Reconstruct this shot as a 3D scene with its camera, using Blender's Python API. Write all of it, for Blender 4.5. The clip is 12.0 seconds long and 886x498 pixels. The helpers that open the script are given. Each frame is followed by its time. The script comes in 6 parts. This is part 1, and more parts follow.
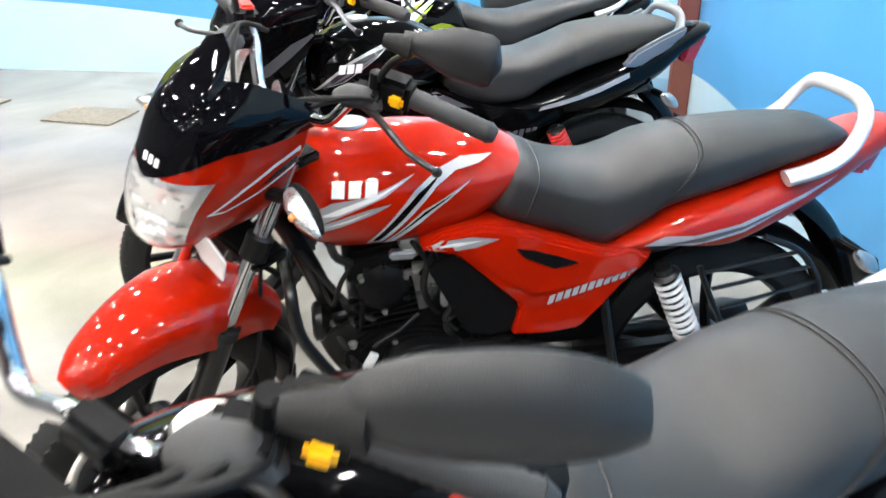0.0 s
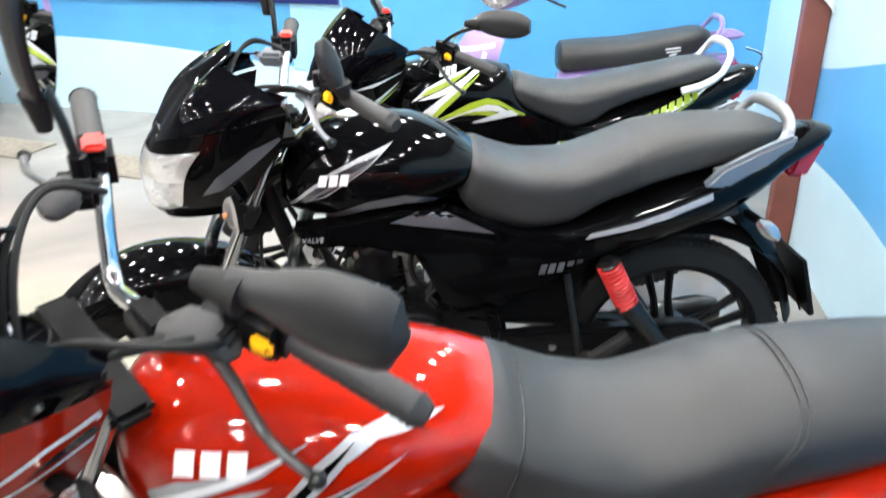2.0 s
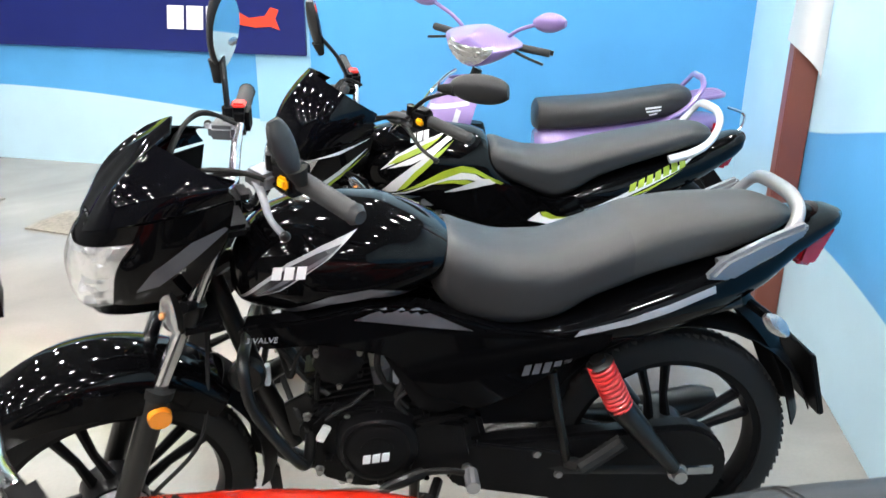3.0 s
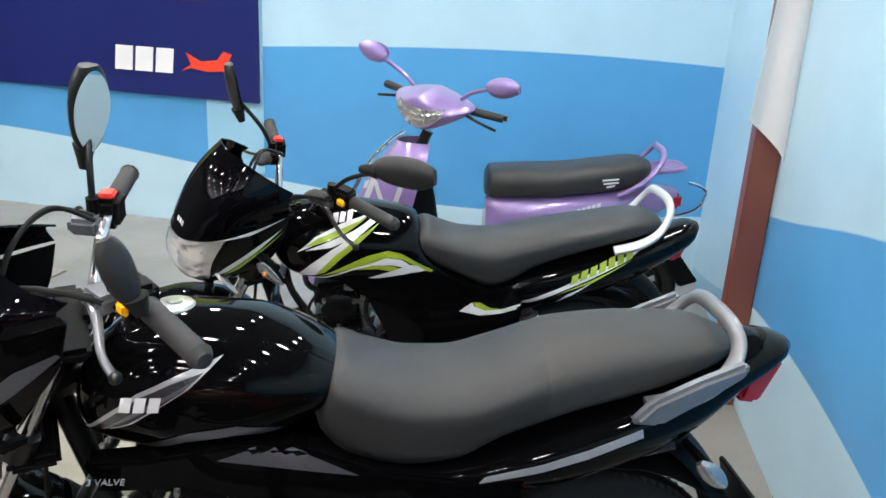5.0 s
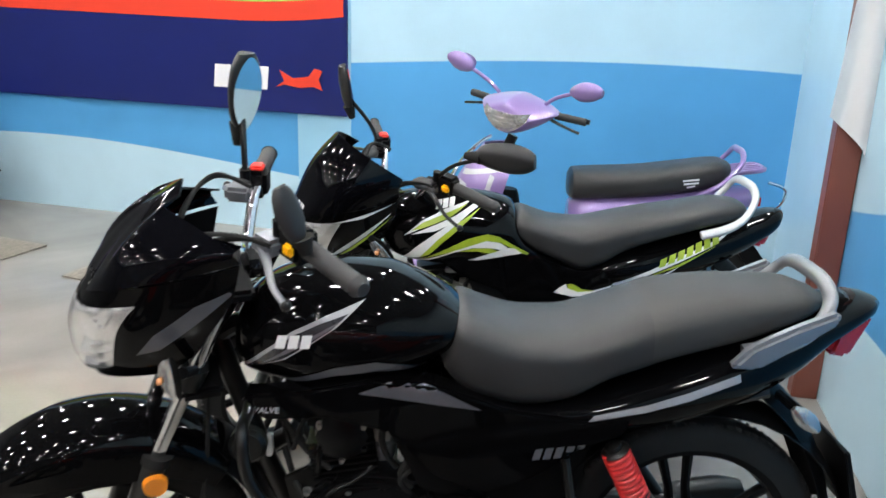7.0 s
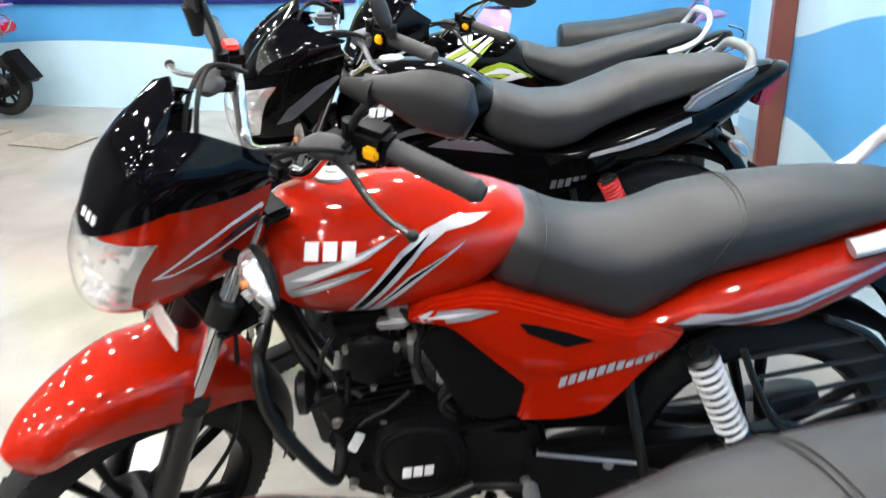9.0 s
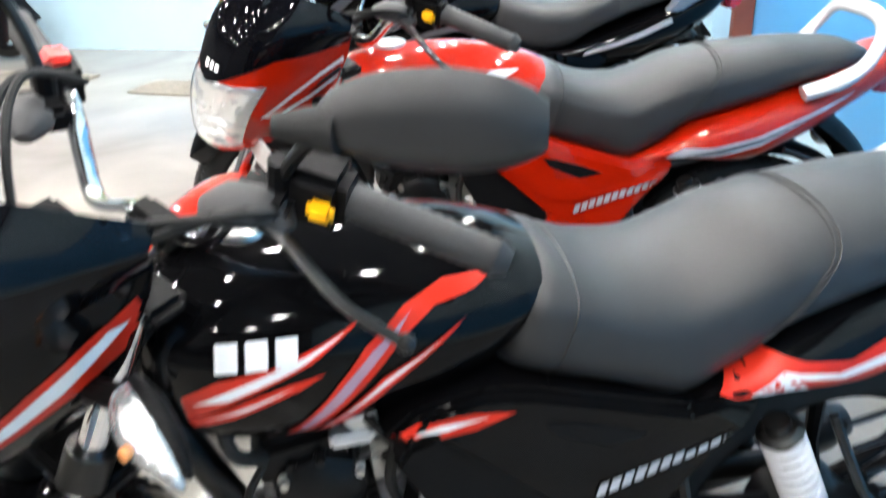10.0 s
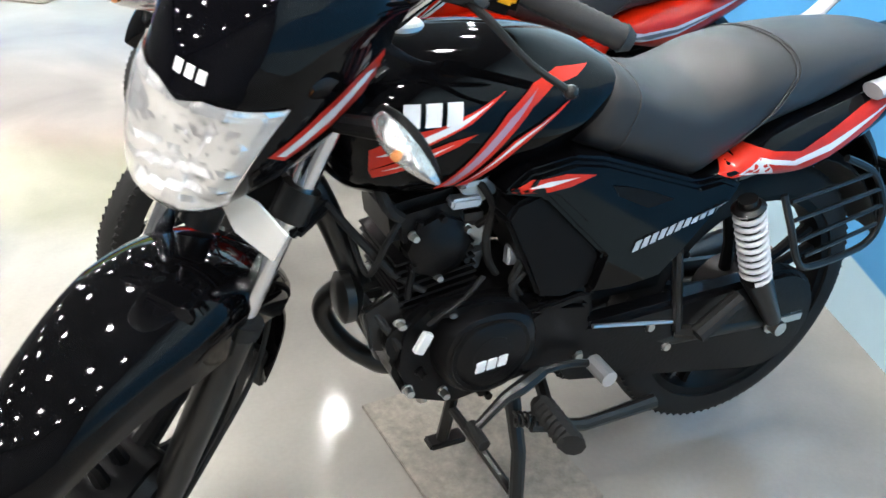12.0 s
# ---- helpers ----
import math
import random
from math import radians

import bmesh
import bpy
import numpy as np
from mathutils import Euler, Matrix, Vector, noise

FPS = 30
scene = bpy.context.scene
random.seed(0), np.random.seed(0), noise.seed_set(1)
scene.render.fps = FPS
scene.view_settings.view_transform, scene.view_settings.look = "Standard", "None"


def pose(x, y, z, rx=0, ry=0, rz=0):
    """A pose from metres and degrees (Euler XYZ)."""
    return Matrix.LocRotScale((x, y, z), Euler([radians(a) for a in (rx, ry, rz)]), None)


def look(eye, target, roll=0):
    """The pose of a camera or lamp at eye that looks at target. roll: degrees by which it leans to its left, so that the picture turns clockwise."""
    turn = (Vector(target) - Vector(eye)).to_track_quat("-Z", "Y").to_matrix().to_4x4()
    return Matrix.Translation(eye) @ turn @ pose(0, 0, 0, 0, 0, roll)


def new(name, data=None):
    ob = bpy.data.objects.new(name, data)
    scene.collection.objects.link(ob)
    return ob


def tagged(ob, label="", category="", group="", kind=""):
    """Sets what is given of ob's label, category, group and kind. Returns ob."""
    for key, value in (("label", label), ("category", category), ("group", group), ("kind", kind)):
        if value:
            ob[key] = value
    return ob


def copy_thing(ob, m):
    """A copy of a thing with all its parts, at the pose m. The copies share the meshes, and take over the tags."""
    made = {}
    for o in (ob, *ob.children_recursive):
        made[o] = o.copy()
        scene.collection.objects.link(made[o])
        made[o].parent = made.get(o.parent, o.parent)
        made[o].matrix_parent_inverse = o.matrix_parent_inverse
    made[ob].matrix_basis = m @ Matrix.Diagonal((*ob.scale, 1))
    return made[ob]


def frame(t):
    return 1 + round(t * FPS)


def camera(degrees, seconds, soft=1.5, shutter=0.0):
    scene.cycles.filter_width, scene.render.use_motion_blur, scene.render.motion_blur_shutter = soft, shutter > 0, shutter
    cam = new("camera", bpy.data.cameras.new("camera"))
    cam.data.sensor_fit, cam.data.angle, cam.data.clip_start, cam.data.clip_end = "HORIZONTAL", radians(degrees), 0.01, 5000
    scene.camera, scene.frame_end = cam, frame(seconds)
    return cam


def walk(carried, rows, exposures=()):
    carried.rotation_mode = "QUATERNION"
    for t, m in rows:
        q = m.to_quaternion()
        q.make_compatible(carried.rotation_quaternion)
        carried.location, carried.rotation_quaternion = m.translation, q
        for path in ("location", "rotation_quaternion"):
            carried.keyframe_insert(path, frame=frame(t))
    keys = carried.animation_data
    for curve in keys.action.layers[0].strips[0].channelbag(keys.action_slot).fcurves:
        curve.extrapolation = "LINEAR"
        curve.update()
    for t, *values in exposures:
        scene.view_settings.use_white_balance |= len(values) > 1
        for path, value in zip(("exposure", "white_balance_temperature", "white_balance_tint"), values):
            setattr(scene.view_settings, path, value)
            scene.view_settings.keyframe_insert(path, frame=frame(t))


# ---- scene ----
cam = camera(57.0, 12.0, shutter=0.5)
PATH = [
    (0, (0.194, 0.169, 1.405), (0.684, 1.903, 0.537), -0.2),
    (0.5, (0.270, 0.361, 1.401), (0.769, 2.080, 0.509), -0.3),
    (1, (0.331, 0.485, 1.401), (0.787, 2.188, 0.457), -0.8),
    (1.5, (0.436, 0.619, 1.414), (0.794, 2.368, 0.514), -0.5),
    (2, (0.557, 0.768, 1.446), (0.822, 2.573, 0.627), -0.3),
    (2.5, (0.578, 0.908, 1.464), (0.898, 2.730, 0.706), 0.4),
    (3, (0.591, 0.998, 1.466), (0.932, 2.830, 0.740), 0.6),
    (3.5, (0.662, 1.076, 1.466), (0.948, 2.933, 0.783), 0.1),
    (3.7, (0.684, 1.101, 1.469), (0.978, 2.970, 0.821), 0.8),
    (5.3, (0.790, 1.237, 1.550), (1.195, 3.086, 0.903), 3.5),
    (5.5, (0.774, 1.239, 1.547), (1.180, 3.090, 0.907), 3.7),
    (6, (0.767, 1.222, 1.527), (1.103, 3.096, 0.914), 3.1),
    (6.5, (0.723, 1.153, 1.503), (0.992, 3.044, 0.910), 2.5),
    (6.7, (0.700, 1.111, 1.489), (0.953, 3.006, 0.903), 2.2),
    (8.3, (0.485, 0.628, 1.400), (0.730, 2.480, 0.685), 0.3),
    (8.5, (0.481, 0.539, 1.370), (0.711, 2.380, 0.623), -0.9),
    (9, (0.421, 0.322, 1.370), (0.678, 2.144, 0.587), -1.8),
    (9.5, (0.340, 0.097, 1.381), (0.595, 1.917, 0.590), -2.5),
    (10, (0.225, -0.047, 1.312), (0.535, 1.723, 0.432), -2.3),
    (10.5, (0.141, -0.149, 1.267), (0.502, 1.533, 0.245), -0.4),
    (11, (0.065, -0.275, 1.241), (0.451, 1.381, 0.188), 0.4),
    (11.5, (-0.084, -0.297, 1.243), (0.479, 1.335, 0.233), 3.3),
    (12, (-0.244, -0.262, 1.233), (0.501, 1.319, 0.261), 4.5),
]
walk(cam, [(t, look(eye, target, roll)) for t, eye, target, roll in PATH],
     exposures=[(0.0, 0.66), (1.0, 0.56), (1.5, 0.70), (2.0, 0.74), (2.5, 0.60), (3.5, 0.30), (5.3, -0.18), (6.7, -0.18), (8.4, 0.46), (9.5, 0.56), (10.5, 0.95), (11.2, 0.95), (12.0, 0.64)])

# ---------------------------------------------------------------- light
world = bpy.data.worlds.new("world")
world.use_nodes = True
world.node_tree.nodes["Background"].inputs[0].default_value = (0.8, 0.88, 1.0, 1)
world.node_tree.nodes["Background"].inputs[1].default_value = 0.05
scene.world = world
ROOM = pose(0, 0, 0, 0, 0, -22.0)         # back wall, floor and lamps
SIDE = pose(0, 0, 0, 0, 0, -18.0)         # the right wall is not quite square to the back wall
CEIL = 2.9
U1, V1, U0, V0 = 1.0, 5.85, -5.4, -3.2    # right wall by the corner, back wall, added walls on the open side and behind
S1, S2, POST_V = 1.230, 1.295, 4.34       # right wall, its recessed end, where the timber upright stands


# ---------------------------------------------------------------- materials
def material(name, color, rough=0.5, metal=0.0, coat=0.0, vary=0.0, scale=8.0, bump=0.0, bump_scale=200.0,
             spec=0.5, rough_vary=0.0, emit=None, trans=0.0):
    m = bpy.data.materials.new(name)
    m.use_nodes = True
    nt = m.node_tree
    b = nt.nodes["Principled BSDF"]
    b.inputs["Base Color"].default_value = (*color, 1)
    b.inputs["Roughness"].default_value = rough
    b.inputs["Metallic"].default_value = metal
    b.inputs["Coat Weight"].default_value = coat
    b.inputs["Coat Roughness"].default_value = 0.03
    b.inputs["Specular IOR Level"].default_value = spec
    b.inputs["Transmission Weight"].default_value = trans
    if emit:
        b.inputs["Emission Color"].default_value = (*emit[0], 1)
        b.inputs["Emission Strength"].default_value = emit[1]
    co = nt.nodes.new("ShaderNodeTexCoord")
    if vary or rough_vary:
        n1 = nt.nodes.new("ShaderNodeTexNoise")
        n1.inputs["Scale"].default_value = scale
        n1.inputs["Detail"].default_value = 6
        nt.links.new(co.outputs["Object"], n1.inputs["Vector"])
        if vary:
            mix = nt.nodes.new("ShaderNodeMix")
            mix.data_type = "RGBA"
            mix.inputs[6].default_value = (*[c * (1 - vary) for c in color], 1)
            mix.inputs[7].default_value = (*[min(1, c * (1 + vary)) for c in color], 1)
            nt.links.new(n1.outputs["Fac"], mix.inputs[0])
            nt.links.new(mix.outputs[2], b.inputs["Base Color"])
        if rough_vary:
            mr = nt.nodes.new("ShaderNodeMapRange")
            mr.inputs["To Min"].default_value = max(0.02, rough - rough_vary)
            mr.inputs["To Max"].default_value = rough + rough_vary
            nt.links.new(n1.outputs["Fac"], mr.inputs["Value"])
            nt.links.new(mr.outputs["Result"], b.inputs["Roughness"])
    if bump:
        n2 = nt.nodes.new("ShaderNodeTexNoise")
        n2.inputs["Scale"].default_value = bump_scale
        n2.inputs["Detail"].default_value = 3
        nt.links.new(co.outputs["Object"], n2.inputs["Vector"])
        bm_ = nt.nodes.new("ShaderNodeBump")
        bm_.inputs["Strength"].default_value = bump
        bm_.inputs["Distance"].default_value = 0.002
        nt.links.new(n2.outputs["Fac"], bm_.inputs["Height"])
        nt.links.new(bm_.outputs["Normal"], b.inputs["Normal"])
    return m


def wall_paint(name, curves):
    """Painted wall: pale blue with broad wave-shaped bands. curves: (axis, base, amp, freq, phase, half)."""
    m = material(name, (0.50, 0.71, 0.83), 0.32, vary=0.0, spec=0.45)
    nt = m.node_tree
    b = nt.nodes["Principled BSDF"]
    co = nt.nodes.new("ShaderNodeTexCoord")
    sep = nt.nodes.new("ShaderNodeSeparateXYZ")
    nt.links.new(co.outputs["Object"], sep.inputs[0])
    noise_ = nt.nodes.new("ShaderNodeTexNoise")
    noise_.inputs["Scale"].default_value = 3.0
    noise_.inputs["Detail"].default_value = 8
    nt.links.new(co.outputs["Object"], noise_.inputs["Vector"])

    def calc(op, a, c=None):
        n = nt.nodes.new("ShaderNodeMath")
        n.operation = op
        for i, v in enumerate((a, c)):
            if v is None:
                continue
            if isinstance(v, (int, float)):
                n.inputs[i].default_value = v
            else:
                nt.links.new(v, n.inputs[i])
        return n.outputs[0]

    color = None
    base = (0.50, 0.71, 0.83)
    last = None
    for (axis, terms, edge, col) in curves:
        s = sep.outputs[axis]
        h = None
        for amp, freq, ph in terms:
            term = calc("MULTIPLY", calc("SINE", calc("ADD", calc("MULTIPLY", s, freq), ph)), amp)
            h = term if h is None else calc("ADD", h, term)
        d = calc("SUBTRACT", sep.outputs[2], calc("ADD", h, edge))
        mr = nt.nodes.new("ShaderNodeMapRange")
        mr.inputs["From Min"].default_value = -0.004
        mr.inputs["From Max"].default_value = 0.004
        nt.links.new(d, mr.inputs["Value"])
        mix = nt.nodes.new("ShaderNodeMix")
        mix.data_type = "RGBA"
        if last is None:
            mix.inputs[6].default_value = (*base, 1)
        else:
            nt.links.new(last, mix.inputs[6])
        mix.inputs[7].default_value = (*col, 1)
        nt.links.new(mr.outputs[0], mix.inputs[0])
        last = mix.outputs[2]
    mul = nt.nodes.new("ShaderNodeMix")
    mul.data_type = "RGBA"
    mul.blend_type = "MULTIPLY"
    mul.inputs[0].default_value = 1.0
    ramp = nt.nodes.new("ShaderNodeMapRange")
    ramp.inputs["To Min"].default_value = 0.86
    ramp.inputs["To Max"].default_value = 1.08
    nt.links.new(noise_.outputs["Fac"], ramp.inputs["Value"])
    nt.links.new(last, mul.inputs[6])
    nt.links.new(ramp.outputs[0], mul.inputs[7])
    nt.links.new(mul.outputs[2], b.inputs["Base Color"])
    n2 = nt.nodes.new("ShaderNodeTexNoise")
    n2.inputs["Scale"].default_value = 60
    bp = nt.nodes.new("ShaderNodeBump")
    bp.inputs["Strength"].default_value = 0.06
    bp.inputs["Distance"].default_value = 0.004
    nt.links.new(co.outputs["Object"], n2.inputs["Vector"])
    nt.links.new(n2.outputs["Fac"], bp.inputs["Height"])
    nt.links.new(bp.outputs["Normal"], b.inputs["Normal"])
    return m


PALE, BLUE, GREYBLUE, LOW = (0.47, 0.70, 0.84), (0.09, 0.36, 0.70), (0.26, 0.52, 0.72), (0.55, 0.70, 0.76)
M = dict(
    red=material("red_paint", (0.37, 0.010, 0.0012), 0.30, 0.0, coat=1.0, spec=0.03, vary=0.06, scale=400),
    black=material("black_paint", (0.0022, 0.0022, 0.0026), 0.045, spec=0.16, vary=0.2, scale=500),
    tint=material("tinted_screen", (0.002, 0.002, 0.003), 0.03, spec=0.20),
    seat=material("black_vinyl", (0.026, 0.026, 0.027), 0.40, spec=0.32, bump=0.25, bump_scale=700, vary=0.12, scale=9, rough_vary=0.06),
    plastic=material("black_plastic", (0.005, 0.005, 0.0055), 0.40, spec=0.08, bump=0.12, bump_scale=500, vary=0.15, scale=30),
    mirror_case=material("grey_black_plastic", (0.018, 0.018, 0.019), 0.42, spec=0.4, bump=0.2, bump_scale=900),
    rubber=material("tyre_rubber", (0.012, 0.012, 0.012), 0.7, spec=0.25, bump=0.3, bump_scale=300, vary=0.2, scale=20),
    grip=material("grip_rubber", (0.025, 0.025, 0.026), 0.65, bump=0.3, bump_scale=600),
    engine=material("black_engine_enamel", (0.0045, 0.0045, 0.005), 0.28, spec=0.16, bump=0.25, bump_scale=250, vary=0.2, scale=25),
    frame=material("black_frame_enamel", (0.007, 0.007, 0.007), 0.28, spec=0.4, vary=0.2, scale=40),
    chrome=material("chrome", (0.75, 0.75, 0.77), 0.08, 1.0, rough_vary=0.04, scale=20),
    steel=material("zinc_steel", (0.55, 0.54, 0.52), 0.32, 1.0, vary=0.2, scale=60),
    alloy=material("silver_alloy", (0.62, 0.63, 0.66), 0.34, 0.85, vary=0.08, scale=30),
    silver=material("silver_paint", (0.50, 0.51, 0.54), 0.35, 0.25, coat=0.6, vary=0.05, scale=200),
    greyrail=material("grey_metallic_paint", (0.20, 0.205, 0.225), 0.3, 0.5, coat=0.8, vary=0.05, scale=200),
    spring_white=material("white_spring_paint", (0.66, 0.66, 0.68), 0.35, coat=0.3),
    spring_red=material("red_spring_paint", (0.60, 0.03, 0.03), 0.35, coat=0.3),
    white=material("white_sticker", (0.80, 0.80, 0.80), 0.35, coat=0.5, vary=0.04, scale=80),
    grey_decal=material("silver_sticker", (0.36, 0.36, 0.38), 0.32, 0.3, coat=0.7, vary=0.1, scale=60),
    dark_decal=material("charcoal_sticker", (0.10, 0.10, 0.115), 0.3, 0.3, coat=0.7, vary=0.1, scale=60),
    charcoal=material("near_black_sticker", (0.03, 0.03, 0.036), 0.25, 0.2, coat=0.8, vary=0.1, scale=60),
    red_decal=material("red_sticker", (0.58, 0.022, 0.008), 0.35, spec=0.2, coat=0.25, vary=0.05, scale=80),
    lilac_decal=material("lilac_grey_sticker", (0.36, 0.22, 0.30), 0.35, coat=0.4, vary=0.08, scale=80),
    green_decal=material("lime_sticker", (0.36, 0.46, 0.03), 0.35, coat=0.5, vary=0.08, scale=80),
    yellow=material("yellow_switch", (0.95, 0.45, 0.0), 0.4),
    red_switch=material("red_switch", (0.75, 0.03, 0.02), 0.4),
    amber=material("amber_reflector", (0.9, 0.28, 0.02), 0.15, coat=0.6),
    amber_dim=material("amber_bulb", (0.65, 0.25, 0.08), 0.25, coat=0.4),
    tail_red=material("red_lamp_lens", (0.45, 0.01, 0.02), 0.1, coat=1.0),
    reflector=material("lamp_reflector", (0.86, 0.86, 0.87), 0.20, 0.88, bump=0.12, bump_scale=60),
    signal=material("signal_lens", (0.46, 0.46, 0.46), 0.14, 0.75, coat=1.0, bump=0.9, bump_scale=130, vary=0.35, scale=90),
    mirror=material("mirror_glass", (0.9, 0.92, 0.93), 0.02, 1.0),
    plate=material("white_plate", (0.78, 0.78, 0.76), 0.4, vary=0.05, scale=12),
    lilac=material("lilac_metallic_paint", (0.25, 0.17, 0.40), 0.3, 0.25, coat=1.0, vary=0.06, scale=300),
    wood=material("brown_painted_wood", (0.20, 0.055, 0.035), 0.42, coat=0.2, vary=0.25, scale=6, bump=0.1, bump_scale=40),
    paper=material("white_paper", (0.74, 0.72, 0.72), 0.7, vary=0.04, scale=5),
    mat=material("grey_brown_doormat", (0.21, 0.19, 0.16), 0.9, vary=0.55, scale=55, bump=1.0, bump_scale=160),
    navy=material("navy_banner_vinyl", (0.010, 0.017, 0.125), 0.28, vary=0.15, scale=3, spec=0.5),
    banner_red=material("red_banner_print", (0.78, 0.06, 0.03), 0.3, vary=0.05, scale=3),
    banner_green=material("green_banner_print", (0.35, 0.48, 0.08), 0.3, vary=0.05, scale=3),
    banner_white=material("white_banner_print", (0.82, 0.82, 0.84), 0.3),
    ceiling=material("grey_ceiling_paint", (0.20, 0.20, 0.20), 0.8, vary=0.03, scale=2),
    seat_grey=material("dark_grey_vinyl", (0.035, 0.034, 0.033), 0.5, spec=0.35, bump=0.35, bump_scale=600, vary=0.12, scale=9),
    column_paint=material("column_paint", (0.30, 0.56, 0.74), 0.4, vary=0.05, scale=3),
    # for the added out-of-view walls; dark so that gloss black reflects little
    unseen_wall=material("unseen_wall_dark_grey", (0.08, 0.084, 0.088), 0.6, vary=0.06, scale=2),
    lamp=material("lamp_diffuser", (0.9, 0.9, 0.9), 0.4, emit=((1.0, 0.97, 0.94), 400.0)),
    lamp_rim=material("white_lamp_rim", (0.8, 0.8, 0.8), 0.4),
)


def lens_glass():
    m = bpy.data.materials.new("clear_lens")
    m.use_nodes = True
    b = m.node_tree.nodes["Principled BSDF"]
    b.inputs["Base Color"].default_value = (1, 1, 1, 1)
    b.inputs["Transmission Weight"].default_value = 1.0
    b.inputs["Roughness"].default_value = 0.03
    b.inputs["IOR"].default_value = 1.3
    co = m.node_tree.nodes.new("ShaderNodeTexCoord")
    v = m.node_tree.nodes.new("ShaderNodeTexVoronoi")
    v.inputs["Scale"].default_value = 38
    bp = m.node_tree.nodes.new("ShaderNodeBump")
    bp.inputs["Strength"].default_value = 0.12
    bp.inputs["Distance"].default_value = 0.003
    m.node_tree.links.new(co.outputs["Object"], v.inputs["Vector"])
    m.node_tree.links.new(v.outputs["Distance"], bp.inputs["Height"])
    m.node_tree.links.new(bp.outputs["Normal"], b.inputs["Normal"])
    return m


M["lens"] = lens_glass()


def floor_material():
    m = material("polished_floor_tile", (0.264, 0.250, 0.226), 0.12, vary=0.14, scale=3.2, spec=0.5, rough_vary=0.06)
    nt = m.node_tree
    bs = nt.nodes["Principled BSDF"]
    old = bs.inputs["Base Color"].links[0].from_socket
    co = nt.nodes.new("ShaderNodeTexCoord")
    cloud = nt.nodes.new("ShaderNodeTexNoise")
    cloud.inputs["Scale"].default_value = 1.1
    cloud.inputs["Detail"].default_value = 4
    cloud.inputs["Distortion"].default_value = 1.2
    nt.links.new(co.outputs["Object"], cloud.inputs["Vector"])
    rng = nt.nodes.new("ShaderNodeMapRange")
    rng.inputs["From Min"].default_value = 0.35
    rng.inputs["From Max"].default_value = 0.65
    rng.inputs["To Min"].default_value = 0.84
    rng.inputs["To Max"].default_value = 1.12
    nt.links.new(cloud.outputs["Fac"], rng.inputs["Value"])
    grit = nt.nodes.new("ShaderNodeTexNoise")
    grit.inputs["Scale"].default_value = 90
    nt.links.new(co.outputs["Object"], grit.inputs["Vector"])
    rng2 = nt.nodes.new("ShaderNodeMapRange")
    rng2.inputs["To Min"].default_value = 0.94
    rng2.inputs["To Max"].default_value = 1.06
    nt.links.new(grit.outputs["Fac"], rng2.inputs["Value"])
    mulv = nt.nodes.new("ShaderNodeMath")
    mulv.operation = "MULTIPLY"
    nt.links.new(rng.outputs[0], mulv.inputs[0])
    nt.links.new(rng2.outputs[0], mulv.inputs[1])
    mx = nt.nodes.new("ShaderNodeMix")
    mx.data_type = "RGBA"
    mx.blend_type = "MULTIPLY"
    mx.inputs[0].default_value = 1.0
    nt.links.new(old, mx.inputs[6])
    nt.links.new(mulv.outputs[0], mx.inputs[7])
    nt.links.new(mx.outputs[2], bs.inputs["Base Color"])
    return m


M["floor"] = floor_material()


# ---------------------------------------------------------------- mesh tools
def finish(bm, smooth=True, angle=35):
    bmesh.ops.recalc_face_normals(bm, faces=bm.faces)
    if smooth:
        for f in bm.faces:
            f.smooth = True
        lim = radians(angle)
        for e in bm.edges:
            if len(e.link_faces) == 2 and e.calc_face_angle(0) > lim:
                e.smooth = False
    return bm


def part(name, bm, mat, parent=None, label="", smooth=True, angle=35):
    finish(bm, smooth, angle)
    me = bpy.data.meshes.new(name)
    bm.to_mesh(me)
    bm.free()
    ob = new(name, me)
    me.materials.append(M[mat] if isinstance(mat, str) else mat)
    if parent is not None:
        ob.parent = parent
    if label:
        ob["label"] = label
    return ob


def spline(values, ts, n):
    """Smooth values through knots, n steps; monotone tangents."""
    v, t = np.array(values, float), np.array(ts, float)
    s = np.linspace(t[0], t[-1], n)
    d = np.diff(v, axis=0) / np.diff(t)[:, None]
    m = np.zeros_like(v)
    m[0], m[-1] = d[0], d[-1]
    for i in range(1, len(v) - 1):
        a, b = d[i - 1], d[i]
        m[i] = np.where(a * b > 0, 2 * a * b / np.where(a + b == 0, 1, a + b), 0)
    out = []
    for x in s:
        i = min(max(np.searchsorted(t, x, "right") - 1, 0), len(t) - 2)
        h = t[i + 1] - t[i]
        k = (x - t[i]) / h
        out.append((2 * k**3 - 3 * k**2 + 1) * v[i] + (k**3 - 2 * k**2 + k) * h * m[i]
                   + (-2 * k**3 + 3 * k**2) * v[i + 1] + (k**3 - k**2) * h * m[i + 1])
    return np.array(out)


def smooth_path(points, n=6):
    """Catmull-Rom through points."""
    p = [Vector(q) for q in points]
    out = []
    for i in range(len(p) - 1):
        a, b, c, d = p[max(i - 1, 0)], p[i], p[i + 1], p[min(i + 2, len(p) - 1)]
        for k in range(n):
            t = k / n
            out.append(0.5 * ((2 * b) + (c - a) * t + (2 * a - 5 * b + 4 * c - d) * t * t + (3 * b - a - 3 * c + d) * t**3))
    out.append(p[-1])
    return out


